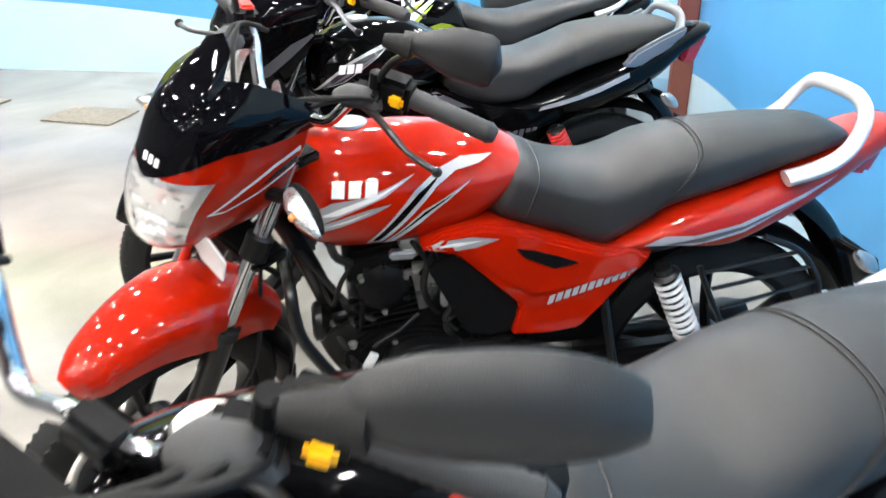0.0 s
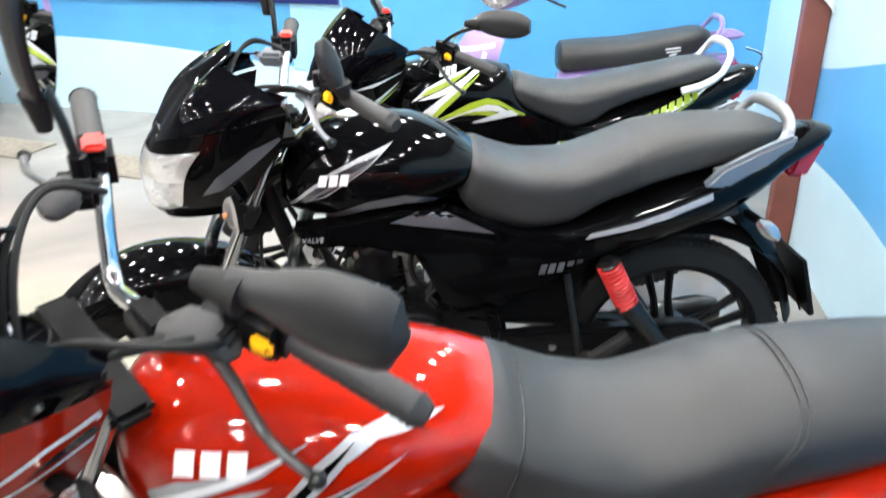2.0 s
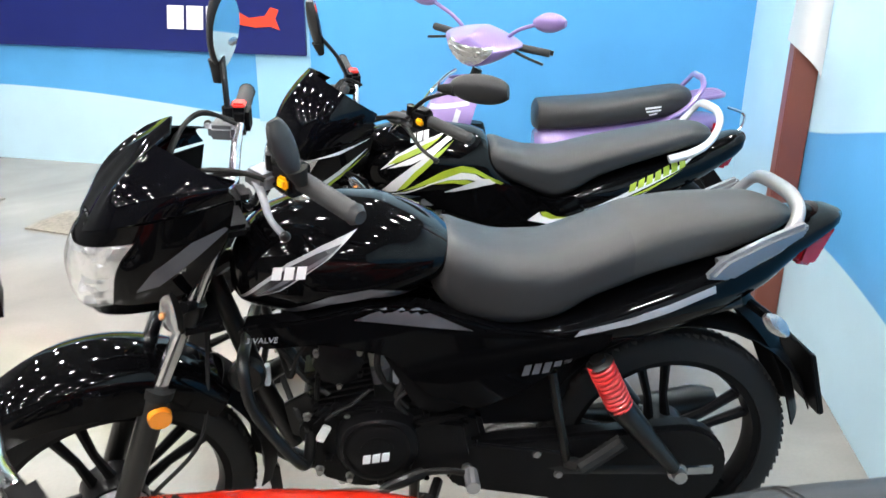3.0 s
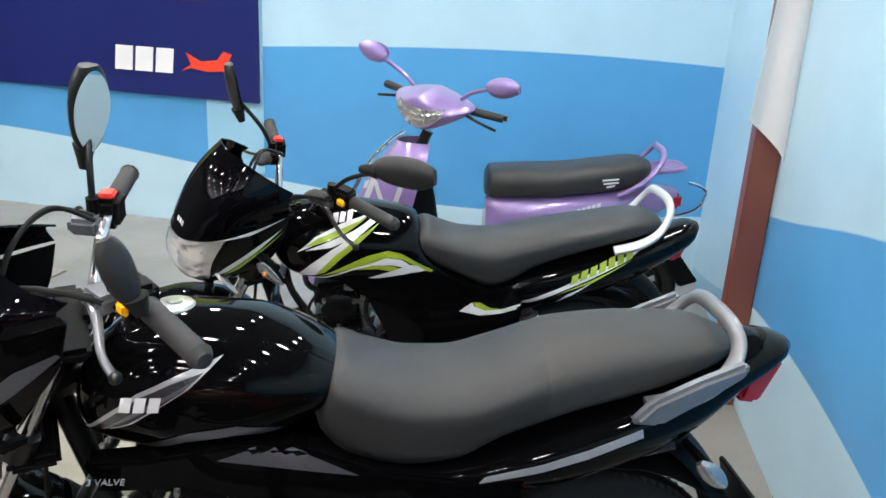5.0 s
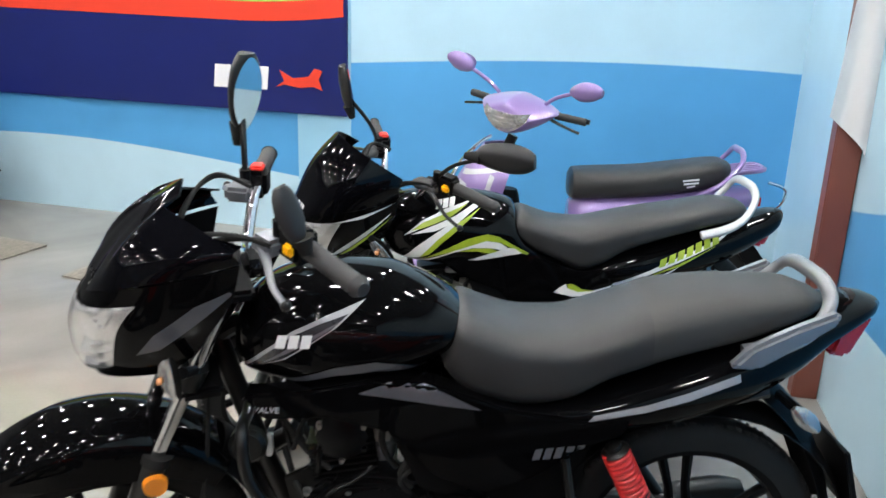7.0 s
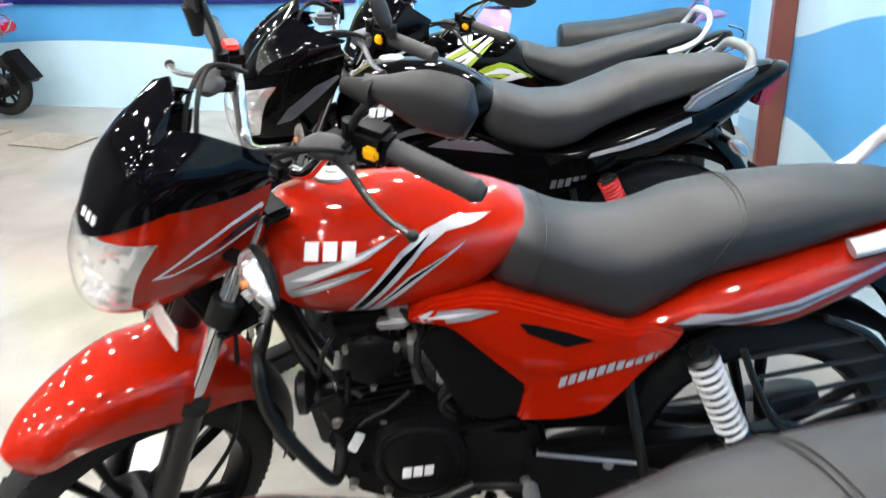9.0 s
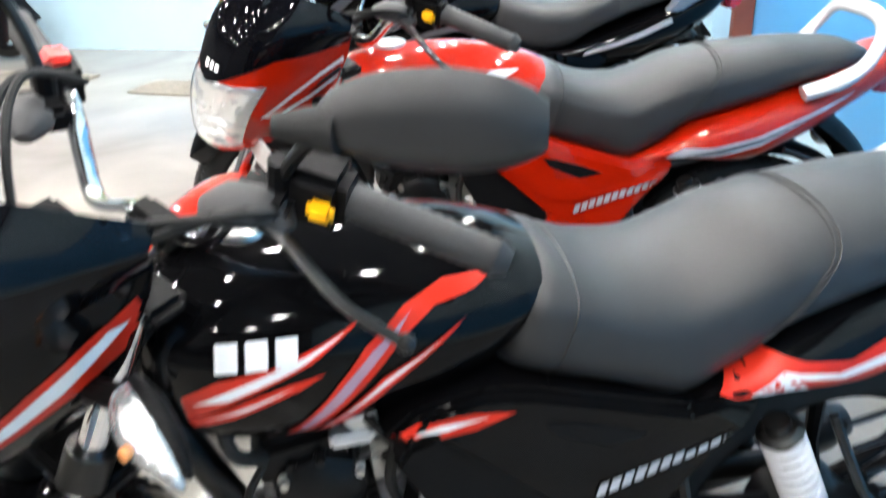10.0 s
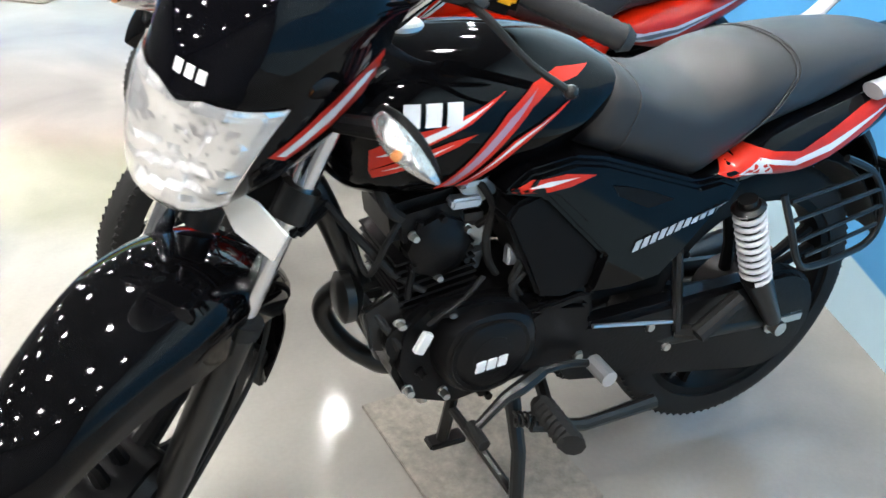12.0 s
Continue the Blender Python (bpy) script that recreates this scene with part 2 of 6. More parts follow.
def rings_mesh(rings, cap=True, closed=True, bm=None):
    bm = bm or bmesh.new()
    vs = [[bm.verts.new(v) for v in r] for r in rings]
    n = len(rings[0])
    for a, b in zip(vs, vs[1:]):
        for i in range(n if closed else n - 1):
            bm.faces.new((a[i], a[(i + 1) % n], b[(i + 1) % n], b[i]))
    if cap and closed:
        bm.faces.new(vs[0][::-1])
        bm.faces.new(vs[-1])
    return bm


def tube(points, radius, segs=10, smooth=0, bm=None, flat=1.0, up=None):
    """A round (or flattened) tube along points; radius a number or one a point."""
    pts = smooth_path(points, smooth) if smooth else [Vector(p) for p in points]
    n = len(pts)
    if isinstance(radius, (int, float)):
        rad = [radius] * n
    else:
        rad = np.interp(np.linspace(0, 1, n), np.linspace(0, 1, len(radius)), radius)
    rings = []
    side = None
    for i, p in enumerate(pts):
        d = (pts[min(i + 1, n - 1)] - pts[max(i - 1, 0)]).normalized()
        if side is None:
            ref = Vector(up) if up else (Vector((0, 0, 1)) if abs(d.z) < 0.9 else Vector((1, 0, 0)))
            side = d.cross(ref).normalized()
        side = (side - d * side.dot(d)).normalized()
        nrm = side.cross(d).normalized()
        rings.append([p + (side * math.cos(a) + nrm * math.sin(a) * flat) * float(rad[i])
                      for a in (2 * math.pi * k / segs for k in range(segs))])
    return rings_mesh(rings, bm=bm)


def lathe(profile, centre=(0, 0, 0), axis="Y", segs=32, bm=None):
    """Turn (radius, along) pairs about an axis through centre."""
    rings = []
    cx, cy, cz = centre
    for r, h in profile:
        ring = []
        for k in range(segs):
            a = 2 * math.pi * k / segs
            c, s = r * math.cos(a), r * math.sin(a)
            ring.append(Vector((cx + c, cy + h, cz + s)) if axis == "Y" else
                        Vector((cx + c, cy + s, cz + h)) if axis == "Z" else Vector((cx + h, cy + c, cz + s)))
        rings.append(ring)
    return rings_mesh(rings, bm=bm)


def torus_lathe(profile, centre, segs=48, bm=None):
    """A ring with a closed profile of (radius, y)."""
    bm = bm or bmesh.new()
    vs = []
    for k in range(segs):
        a = 2 * math.pi * k / segs
        vs.append([bm.verts.new((centre[0] + r * math.cos(a), centre[1] + h, centre[2] + r * math.sin(a))) for r, h in profile])
    n = len(profile)
    for k in range(segs):
        a, b = vs[k], vs[(k + 1) % segs]
        for i in range(n):
            bm.faces.new((a[i], a[(i + 1) % n], b[(i + 1) % n], b[i]))
    return bm


def box(x0, y0, z0, x1, y1, z1, bevel=0.0, bm=None, m=None):
    own = bmesh.new()
    bmesh.ops.create_cube(own, size=1.0)
    for v in own.verts:
        v.co = Vector(((x0 + x1) / 2 + v.co.x * (x1 - x0), (y0 + y1) / 2 + v.co.y * (y1 - y0), (z0 + z1) / 2 + v.co.z * (z1 - z0)))
    if bevel:
        bmesh.ops.bevel(own, geom=own.edges[:], offset=bevel, segments=2, affect="EDGES")
    if m is not None:
        own.transform(m)
    return join(bm, own)


def join(bm, own):
    if bm is None:
        return own
    me = bpy.data.meshes.new("tmp")
    own.to_mesh(me)
    own.free()
    bm.from_mesh(me)
    bpy.data.meshes.remove(me)
    return bm


def prism(outline, y0, y1, bevel=0.004, bm=None, bow=0.0):
    """Plate with an outline in x, z, from y0 to y1, rounded edges."""
    own = bmesh.new()
    a = [own.verts.new((x, y0, z)) for x, z in outline]
    b = [own.verts.new((x, y1, z)) for x, z in outline]
    n = len(outline)
    own.faces.new(a)
    own.faces.new(b[::-1])
    for i in range(n):
        own.faces.new((a[i], b[i], b[(i + 1) % n], a[(i + 1) % n]))
    bmesh.ops.recalc_face_normals(own, faces=own.faces)
    if bevel:
        bmesh.ops.bevel(own, geom=own.edges[:], offset=bevel, segments=2, affect="EDGES")
    return join(bm, own)


def mirrored(bm):
    """The bmesh and its copy on the other side of y = 0 as one new bmesh of the copy alone."""
    c = bm.copy()
    for v in c.verts:
        v.co.y = -v.co.y
    bmesh.ops.reverse_faces(c, faces=c.faces)
    return c


class Loft:
    """Body along x. knots: x, top, bottom, half width, height of the widest line, upper power, lower power, lean."""

    def __init__(self, knots, n=40, segs=36):
        k = np.array(knots, float)
        ts = np.r_[0, np.cumsum(np.maximum(0.004, np.abs(np.diff(k[:, 0])) + 0.3 * np.abs(np.diff(k[:, 3]))))]
        self.k = spline(k, ts, n)
        self.segs = segs

    def at(self, s, a):
        i = min(max(s, 0.0), 1.0) * (len(self.k) - 1)
        j = min(int(i), len(self.k) - 2)
        x, zt, zb, w, zm, pu, pl, lean = self.k[j] * (1 - (i - j)) + self.k[j + 1] * (i - j)
        c, s_ = math.cos(a), math.sin(a)
        p = pu if s_ >= 0 else pl
        y = w * math.copysign(abs(c) ** (2 / p), c)
        z = zm + (zt - zm if s_ >= 0 else zm - zb) * math.copysign(abs(s_) ** (2 / p), s_)
        return Vector((x + lean * (z - zm), y, z))

    def mesh(self):
        n = len(self.k)
        rings = [[self.at(i / (n - 1), 2 * math.pi * k / self.segs) for k in range(self.segs)] for i in range(n)]
        return rings_mesh(rings)


def tree_of(*bms):
    """Ray target made of copies of bmeshes."""
    from mathutils.bvhtree import BVHTree
    verts, faces = [], []
    for bm in bms:
        bm.verts.index_update()
        o = len(verts)
        verts += [v.co.copy() for v in bm.verts]
        faces += [[v.index + o for v in f.verts] for f in bm.faces]
    return BVHTree.FromPolygons(verts, faces)


def sticker(outline, target, side=-1, lift=0.0012, step=0.012, back=None):
    """A thin sheet with an outline in x, z, laid on a body from the side."""
    bm = bmesh.new()
    vs = [bm.verts.new((x, 0, z)) for x, z in outline]
    bm.faces.new(vs)
    bmesh.ops.triangulate(bm, faces=bm.faces[:])
    for _ in range(5):
        long_ = [e for e in bm.edges if e.calc_length() > step]
        if not long_:
            break
        bmesh.ops.subdivide_edges(bm, edges=long_, cuts=1)
        bmesh.ops.triangulate(bm, faces=bm.faces[:])
    drop = []
    for v in bm.verts:
        hit, nrm, _, _ = target.ray_cast(Vector((v.co.x, side * 0.6, v.co.z)), Vector((0, -side, 0)))
        if hit is None or hit.y * side < -0.01:
            drop.append(v)
        else:
            if nrm.y * side < 0:
                nrm = -nrm
            v.co = hit + nrm * lift
    bmesh.ops.delete(bm, geom=drop, context="VERTS")
    return bm


def slab_word(x0, z0, h, n, slant, rise=0.0, width=0.8, gap=0.25):
    """Outlines of n slanted blocks standing for lettering."""
    out = []
    for i in range(n):
        a = x0 + i * h * (width + gap)
        z = z0 + rise * (a - x0)
        b = a + h * width
        zb = z0 + rise * (b - x0)
        out.append([(a, z), (b, zb), (b + slant * h, zb + h), (a + slant * h, z + h)])
    return out


def empty(name, m, label, category, group=""):
    ob = new(name)
    ob.empty_display_size = 0.1
    ob.matrix_world = m
    return tagged(ob, label, category, group)


# ---------------------------------------------------------------- room
def slab(z0, z1):
    """A level plate under or over the whole room."""
    far = [ROOM @ Vector((u, v, 0)) for u, v in ((U0 - 0.2, V0 - 0.2), (U0 - 0.2, V1 + 0.2), (1.15, V1 + 0.2))]
    near = [SIDE @ Vector((S1 + 0.2, v, 0)) for v in (5.0, -4.0)]
    bm = bmesh.new()
    low = [bm.verts.new((p.x, p.y, z0)) for p in far + near]
    top = [bm.verts.new((p.x, p.y, z1)) for p in far + near]
    bm.faces.new(low)
    bm.faces.new(top[::-1])
    for i in range(len(low)):
        k = (i + 1) % len(low)
        bm.faces.new((low[i], low[k], top[k], top[i]))
    return bm


def build_room():
    fl = part("floor", slab(-0.1, 0.0), "floor", smooth=False)
    tagged(fl, "polished cream floor with soft cloudy marbling", "floor", kind="structure")
    ce = part("ceiling", slab(CEIL, CEIL + 0.1), "ceiling", smooth=False)
    tagged(ce, "matt grey showroom ceiling", "ceiling", kind="structure")
    back = wall_paint("back_wall_paint", [
        (0, [(0.115, 0.95, 5.181)], 0.385, BLUE),
        (0, [(0.075, 0.9, 1.39)], 1.086, PALE)])
    right = wall_paint("right_wall_paint", [
        (1, [(0.15, 1.1, -2.53)], 0.30, BLUE),
        (1, [(0.60, -0.33, 1.267), (0.012, 4.0, 0.3)], 0.88, PALE)])
    end = wall_paint("wall_end_paint", [
        (1, [(0.30, -0.9, 4.1)], 0.16, GREYBLUE),
        (1, [(0.30, -0.9, 4.1)], 0.34, PALE)])
    w = part("wall_back", box(U0, V1, 0, 1.3, V1 + 0.2, CEIL), back, smooth=False)
    w.matrix_world = ROOM
    tagged(w, "pale blue wall with a saturated blue wave painted across", "wall", kind="structure")
    w = part("wall_right", box(S1, -4.0, 0, S1 + 0.2, POST_V + 0.06, CEIL), right, smooth=False)
    w.matrix_world = SIDE
    tagged(w, "pale blue wall with a rising blue wave painted along", "wall", kind="structure")
    w = part("wall_end", box(S2, POST_V + 0.06, 0, S2 + 0.2, 5.80, CEIL), end, smooth=False)
    w.matrix_world = SIDE
    tagged(w, "recessed pale end of the wall with a grey-blue band", "wall", kind="structure")
    # two added walls out of view: close the room, keep reflections in paint dark
    w = part("wall_left", box(U0 - 0.2, V0 - 0.2, 0, U0, V1 + 0.2, CEIL), "unseen_wall", smooth=False)
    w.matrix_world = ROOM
    tagged(w, "added unseen dark grey wall closing the open side", "wall", kind="structure")
    w = part("wall_front", box(U0, V0 - 0.2, 0, 2.0, V0, CEIL), "unseen_wall", smooth=False)
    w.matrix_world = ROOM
    tagged(w, "added unseen dark grey wall behind the aisle", "wall", kind="structure")
    # brown timber upright against the right wall, with a sheet of paper over it
    post = part("wooden_post", box(1.131, POST_V, 0.0, S1 - 0.002, POST_V + 0.075, CEIL, 0.004), "wood")
    post.matrix_world = SIDE
    tagged(post, "brown painted timber upright standing against the blue wall", "post")


build_room()


def build_lamps():
    lamp = None
    k = 0
    for iu in range(6):
        for iv in range(9):
            u, v = U1 - 0.50 - iu * 1.03, V1 - 0.50 - iv * 0.98
            m = ROOM @ pose(u, v, CEIL)
            if lamp is None:
                lamp = empty("ceiling_light", m, "round recessed white ceiling light", "ceiling light", "ceiling lights")
                part("rim", lathe([(0.053, -0.001), (0.080, -0.001), (0.080, -0.008), (0.056, -0.014), (0.053, -0.001)], axis="Z", segs=24), "lamp_rim", lamp)
                part("diffuser", lathe([(0.0005, -0.004), (0.054, -0.004), (0.054, -0.009), (0.0005, -0.009)], axis="Z", segs=24), "lamp", lamp)
            else:
                copy_thing(lamp, m)


build_lamps()


# ---------------------------------------------------------------- motorcycles
# own axes: x to the rear, y to the rider's right, z up; x = 0 at the front axle
STEER = Vector((0.02, 0, 0.29))
HEAD = Vector((0.439, 0, 0.899)).normalized()


def steered(angle):
    return Matrix.Translation(STEER) @ Matrix.Rotation(radians(angle), 4, HEAD) @ Matrix.Translation(-STEER)


def tyre_profile(r, w, rim):
    out = []
    for k in range(15):
        a = math.pi * (k / 14 - 0.5)
        out.append((rim + (r - rim) * max(0.0, math.cos(a)) ** 0.62, w * math.sin(a) * (0.82 + 0.18 * math.cos(a))))
    return out


def wheel(parent, centre, r, w, spokes, turn=None, drum=0.075, twist=0.0):
    """A tyre with tread blocks on a cast wheel; returns the wheel's empty part."""
    rim = r - 0.062
    bm = torus_lathe(tyre_profile(r, w, rim), centre, 64)
    for k in range(90):                       # tread blocks
        a = 2 * math.pi * k / 90
        for s in (-1, 1):
            m = Matrix.Translation(centre) @ Matrix.Rotation(-a, 4, "Y") @ Matrix.Translation((r - 0.0105, s * w * 0.38, 0)) @ Matrix.Rotation(s * 0.5, 4, "X") @ Matrix.Rotation(s * -0.45, 4, "Z")
            box(-0.004, -0.010, -0.0062, 0.004, 0.010, 0.0062, 0, bm, m)
    if turn is not None:
        bm.transform(turn)
    ty = part("wheel", bm, "rubber", parent, "black ribbed motorcycle tyre")
    prof = [(rim - 0.016, -w * 0.62), (rim + 0.006, -w * 0.70), (rim + 0.006, -w * 0.55), (rim - 0.008, -w * 0.4), (rim - 0.012, 0),
            (rim - 0.008, w * 0.4), (rim + 0.006, w * 0.55), (rim + 0.006, w * 0.70), (rim - 0.016, w * 0.62), (rim - 0.024, 0)]
    bm = torus_lathe(prof, centre, 48)
    for k in range(spokes):
        a = 2 * math.pi * (k + 0.3) / spokes + twist
        d = Vector((math.cos(a), 0, math.sin(a)))
        q = Vector((-math.sin(a), 0, math.cos(a)))
        c = Vector(centre)
        for s in (-1, 1):
            tube([c + d * 0.03 + q * 0.02 * s, c + d * (rim * 0.55) + q * 0.018 * s, c + d * (rim - 0.012) + q * 0.030 * s],
                 [0.017, 0.012, 0.015], 8, bm=bm, flat=0.8)
    if turn is not None:
        bm.transform(turn)
    part("rim", bm, "plastic", ty, "black cast alloy rim")
    bm = lathe([(0.012, -0.085), (0.03, -0.08), (drum * 0.8, -0.055), (drum, -0.045), (drum, 0.04), (drum * 0.7, 0.055), (0.03, 0.075), (0.012, 0.08)], centre, segs=32)
    if turn is not None:
        bm.transform(turn)
    part("hub", bm, "engine", ty, "black brake drum hub")
    return ty


def bolt(at, r, l, parent, mat="steel", turn=None, name="bolt"):
    bm = lathe([(r * 0.3, -l), (r * 0.95, -l), (r, -l * 0.8), (r, 0), (r * 1.4, 0), (r * 1.4, 0.004), (r * 0.2, 0.004)], at, segs=10)
    if turn is not None:
        bm.transform(turn)
    return part(name, bm, mat, parent)


def coil(a, b, r, wire, turns, bm=None):
    a, b = Vector(a), Vector(b)
    d = (b - a).normalized()
    s = d.orthogonal().normalized()
    q = d.cross(s)
    pts = [a + (b - a) * (k / (turns * 14)) + (s * math.cos(2 * math.pi * k / 14) + q * math.sin(2 * math.pi * k / 14)) * r for k in range(turns * 14 + 1)]
    return tube(pts, wire, 8, bm=bm)


def shell_of(rows, thick=0.004):
    """An open sheet from rows of points, with thickness inwards along its normals."""
    bm = rings_mesh(rows, cap=False, closed=False)
    bmesh.ops.recalc_face_normals(bm, faces=bm.faces)
    bmesh.ops.solidify(bm, geom=bm.faces[:], thickness=thick)
    return bm


def u_rows(knots, n=22, segs=28, a0=-1.0, a1=1.0):
    """Stacked U-shaped sections open to the rear. knots: z, nose x, half width, rear x, power, rear z lift."""
    k = np.array(knots, float)
    ts = np.r_[0, np.cumsum(np.maximum(0.003, np.linalg.norm(np.diff(k[:, :3], axis=0), axis=1)))]
    rows = []
    for z, xn, w, xr, p, lift in spline(k, ts, n):
        row = []
        for i in range(segs + 1):
            t = a0 + (a1 - a0) * i / segs
            a = t * math.pi / 2
            c, s = math.cos(a), math.sin(a)
            y = w * math.copysign(abs(s) ** (2 / p), s)
            f = 1 - abs(c) ** (2 / p)
            row.append(Vector((xn + (xr - xn) * f, y, z + lift * f)))
        rows.append(row)
    return rows


def case_r(t, form=""):
    """Half-width of a mirror case along its length: oval, or narrow with a square end."""
    if form == "square":
        u = min(1.0, max(0.0, t / 0.62))
        return max(0.10, (0.34 + 0.64 * u * u * (3 - 2 * u)) * max(0.0, 1 - max(0.0, (t - 0.80) / 0.20) ** 3) ** 0.5)
    u = abs((t - 0.52) / 0.53)
    return max(0.08, (1 - min(0.995, u) ** (2.6 if t < 0.52 else 1.9)) ** 0.5 * (0.76 + 0.20 * t))


def front_end(bike, st, kind, paint, mats):
    """Fork, wheel, mudguard, lamp fairing, bars: all that turns with the steering."""
    T = steered(st) @ Matrix.Translation((0, mats.get("front_dy", 0.0), 0))
    front = T

    def put(name, bm, mat, parent=bike, label="", **kw):
        bm.transform(T)
        return part(name, bm, mat, parent, label, **kw)

    ax = (0.016, 0, 0.314)
    wheel(bike, ax, 0.309, 0.042, 5, T, 0.07, 0.25)
    for s in (-1, 1):
        y = mats.get("fork_y", 0.092) * s
        low, mid, top = Vector((0.019, y, 0.325)), Vector((0.132, y, 0.640)), Vector((0.286, y, 0.985))
        bm = tube([low + Vector((-0.012, 0, -0.03)), low + (mid - low) * 0.15, mid], [0.022, 0.024, 0.0265], 14)
        leg = put("fork_leg", bm, "frame", label="black fork lower leg")
        put("fork_seal", tube([mid - (mid - low) * 0.03, mid + (mid - low) * 0.035], 0.031, 14), "rubber", leg)
        put("fork_tube", tube([mid, top], 0.0165, 14), "chrome", leg, "bright chrome fork tube")
        c = mid + (top - mid) * 0.50
        put("fork_clamp", tube([c - (top - mid) * 0.06, c + (top - mid) * 0.06], 0.026, 14), "frame", leg)
        bm = lathe([(0.006, 0.02 * s), (0.012, 0.02 * s), (0.012, 0.035 * s), (0.006, 0.035 * s)], (ax[0], y, ax[2]), segs=10)
        put("axle_nut", bm, "steel", leg)
        if kind == "C":
            bm = lathe([(0.001, -0.024), (0.022, -0.024), (0.024, -0.018), (0.024, -0.010), (0.001, -0.010)], (0.125, y - 0.012, 0.595), segs=20)
            put("reflector", bm, "amber", leg, "round amber reflector")
    put("brake_plate", lathe([(0.01, -0.075), (0.06, -0.070), (0.068, -0.05), (0.01, -0.05)], ax, segs=28), "alloy" if kind != "A" else "engine")
    bm = box(-0.023, -0.098, 0.232, -0.008, -0.085, 0.307, 0.004)
    put("brake_arm", bm, "steel")
    put("brake_cable", tube([(0.0, -0.09, 0.24), (0.08, -0.1, 0.38), (0.20, -0.09, 0.50), (0.235, -0.06, 0.70), (0.24, -0.05, 0.85)], 0.0045, 6, 6), "rubber", label="black brake cable")
    for z, x in ((0.790, 0.205), (0.985, 0.300)):
        put("triple_clamp", box(x - 0.02, -0.105, z - 0.02, x + (0.03 if z > 0.9 else 0.06), 0.105, z + 0.004, 0.008), "plastic")
    # mudguard: arched sheet round the wheel
    rows = []
    for k in range(29):
        t = k / 28
        tip = mats.get("guard_tip", 147)
        a = radians(tip - (tip - 46) * t)                 # from the front down to behind the fork
        R = 0.348 + 0.062 * math.sin(math.pi * min(1, 0.06 + t * 0.70))
        if kind == "C":
            R -= 0.012
        R += mats.get("guard_lift", 0.0)
        wdt = 0.046 + 0.042 * min(1.0, t * 2.0) - 0.010 * max(0, t - 0.6) / 0.4
        wdt *= 0.45 + 0.55 * min(1.0, t / 0.10) ** 0.5
        skirt = 0.016 + 0.066 * min(1, t * 1.5) * (1 if t < 0.66 else max(0.35, 1 - 2.0 * (t - 0.66)))
        row = []
        for i in range(17):
            q = -1 + i / 8
            w_ = wdt * math.copysign(min(1.0, abs(q) * 1.7) ** 0.75, q)
            dr = -0.026 * min(1.0, abs(q) * 1.7) ** 2.2 - skirt * max(0, abs(q) - 0.55) / 0.45
            row.append(Vector((ax[0] + (R + dr) * math.cos(a), w_ * (1 + 0.10 * max(0, abs(q) - 0.6)), ax[2] + (R + dr) * math.sin(a))))
        rows.append(row)
    put("front_mudguard", shell_of(rows, -0.003), paint, label=mats["guard_label"], angle=50)
    rows = []
    for k in range(14):
        t = k / 13
        a = radians(50 - 56 * t)
        R = 0.398 - 0.045 * t
        wd = 0.076 - 0.014 * t
        rows.append([Vector((ax[0] + (R - 0.045 * abs(i / 5 - 1) ** 2.5) * math.cos(a), wd * (i / 5 - 1), ax[2] + (R - 0.045 * abs(i / 5 - 1) ** 2.5) * math.sin(a))) for i in range(11)])
    put("mudguard_extension", shell_of(rows, 0.003), "black" if kind == "A" and mats["guard"] == "black" else "plastic", label="black rear extension of the mudguard")
    bm = prism([(0.346, 0.317), (0.370, 0.307), (0.376, 0.217), (0.362, 0.202), (0.348, 0.242)], -0.040, 0.040, 0.003)
    put("mud_flap", bm, "rubber")
    # lamp fairing: painted cowl, tinted screen, lamp
    if kind == "C":
        cowl = [(0.812, 0.045, 0.055, 0.16, 2.2, 0.0), (0.850, 0.026, 0.088, 0.20, 2.3, 0.0), (0.910, 0.020, 0.113, 0.245, 2.4, 0.01),
                (0.960, 0.034, 0.127, 0.285, 2.5, 0.03), (1.010, 0.062, 0.130, 0.300, 2.5, 0.045)]
        foot, brow, corner, horn = (0.050, 0.982), (0.132, 0.300, 1.060), (0.127, 0.305, 1.092), (0.228, 1.172, 0.190, 1.142, 0.046)
    elif kind == "D":                             # lower, with a plain domed screen
        cowl = [(0.785, 0.065, 0.062, 0.19, 2.3, 0.0), (0.825, 0.035, 0.100, 0.23, 2.4, 0.0), (0.880, 0.018, 0.118, 0.265, 2.5, 0.0),
                (0.930, 0.026, 0.130, 0.285, 2.5, 0.02), (0.972, 0.046, 0.135, 0.292, 2.5, 0.03)]
        foot, brow, corner, horn = (0.036, 0.950), (0.138, 0.292, 1.010), (0.137, 0.298, 1.074), (0.168, 1.165, 0.148, 1.120, 0.040)
    else:
        cowl = [(0.858, 0.050, 0.055, 0.190, 2.4, 0.0), (0.900, 0.030, 0.085, 0.218, 2.4, 0.0), (0.950, 0.034, 0.101, 0.250, 2.5, 0.0),
                (1.000, 0.050, 0.109, 0.268, 2.5, 0.0), (1.034, 0.066, 0.111, 0.282, 2.5, 0.0), (1.072, 0.082, 0.111, 0.290, 2.5, 0.0)]
        foot, brow, corner, horn = (0.054, 1.010), (0.112, 0.288, 1.064), (0.109, 0.295, 1.100), (0.205, 1.204, 0.172, 1.152, 0.040)

    def screen_foot(cc_):
        """Height of the screen's lower edge on a fairing whose paint runs up beside the lamp."""
        return foot[1] + (brow[2] - foot[1]) * min(1.0, (1 - cc_) / 0.30) ** 0.5

    L = mats["lamp"]
    body = rings_mesh(u_rows(cowl, 30, 44), cap=False, closed=False)
    target = tree_of(body)
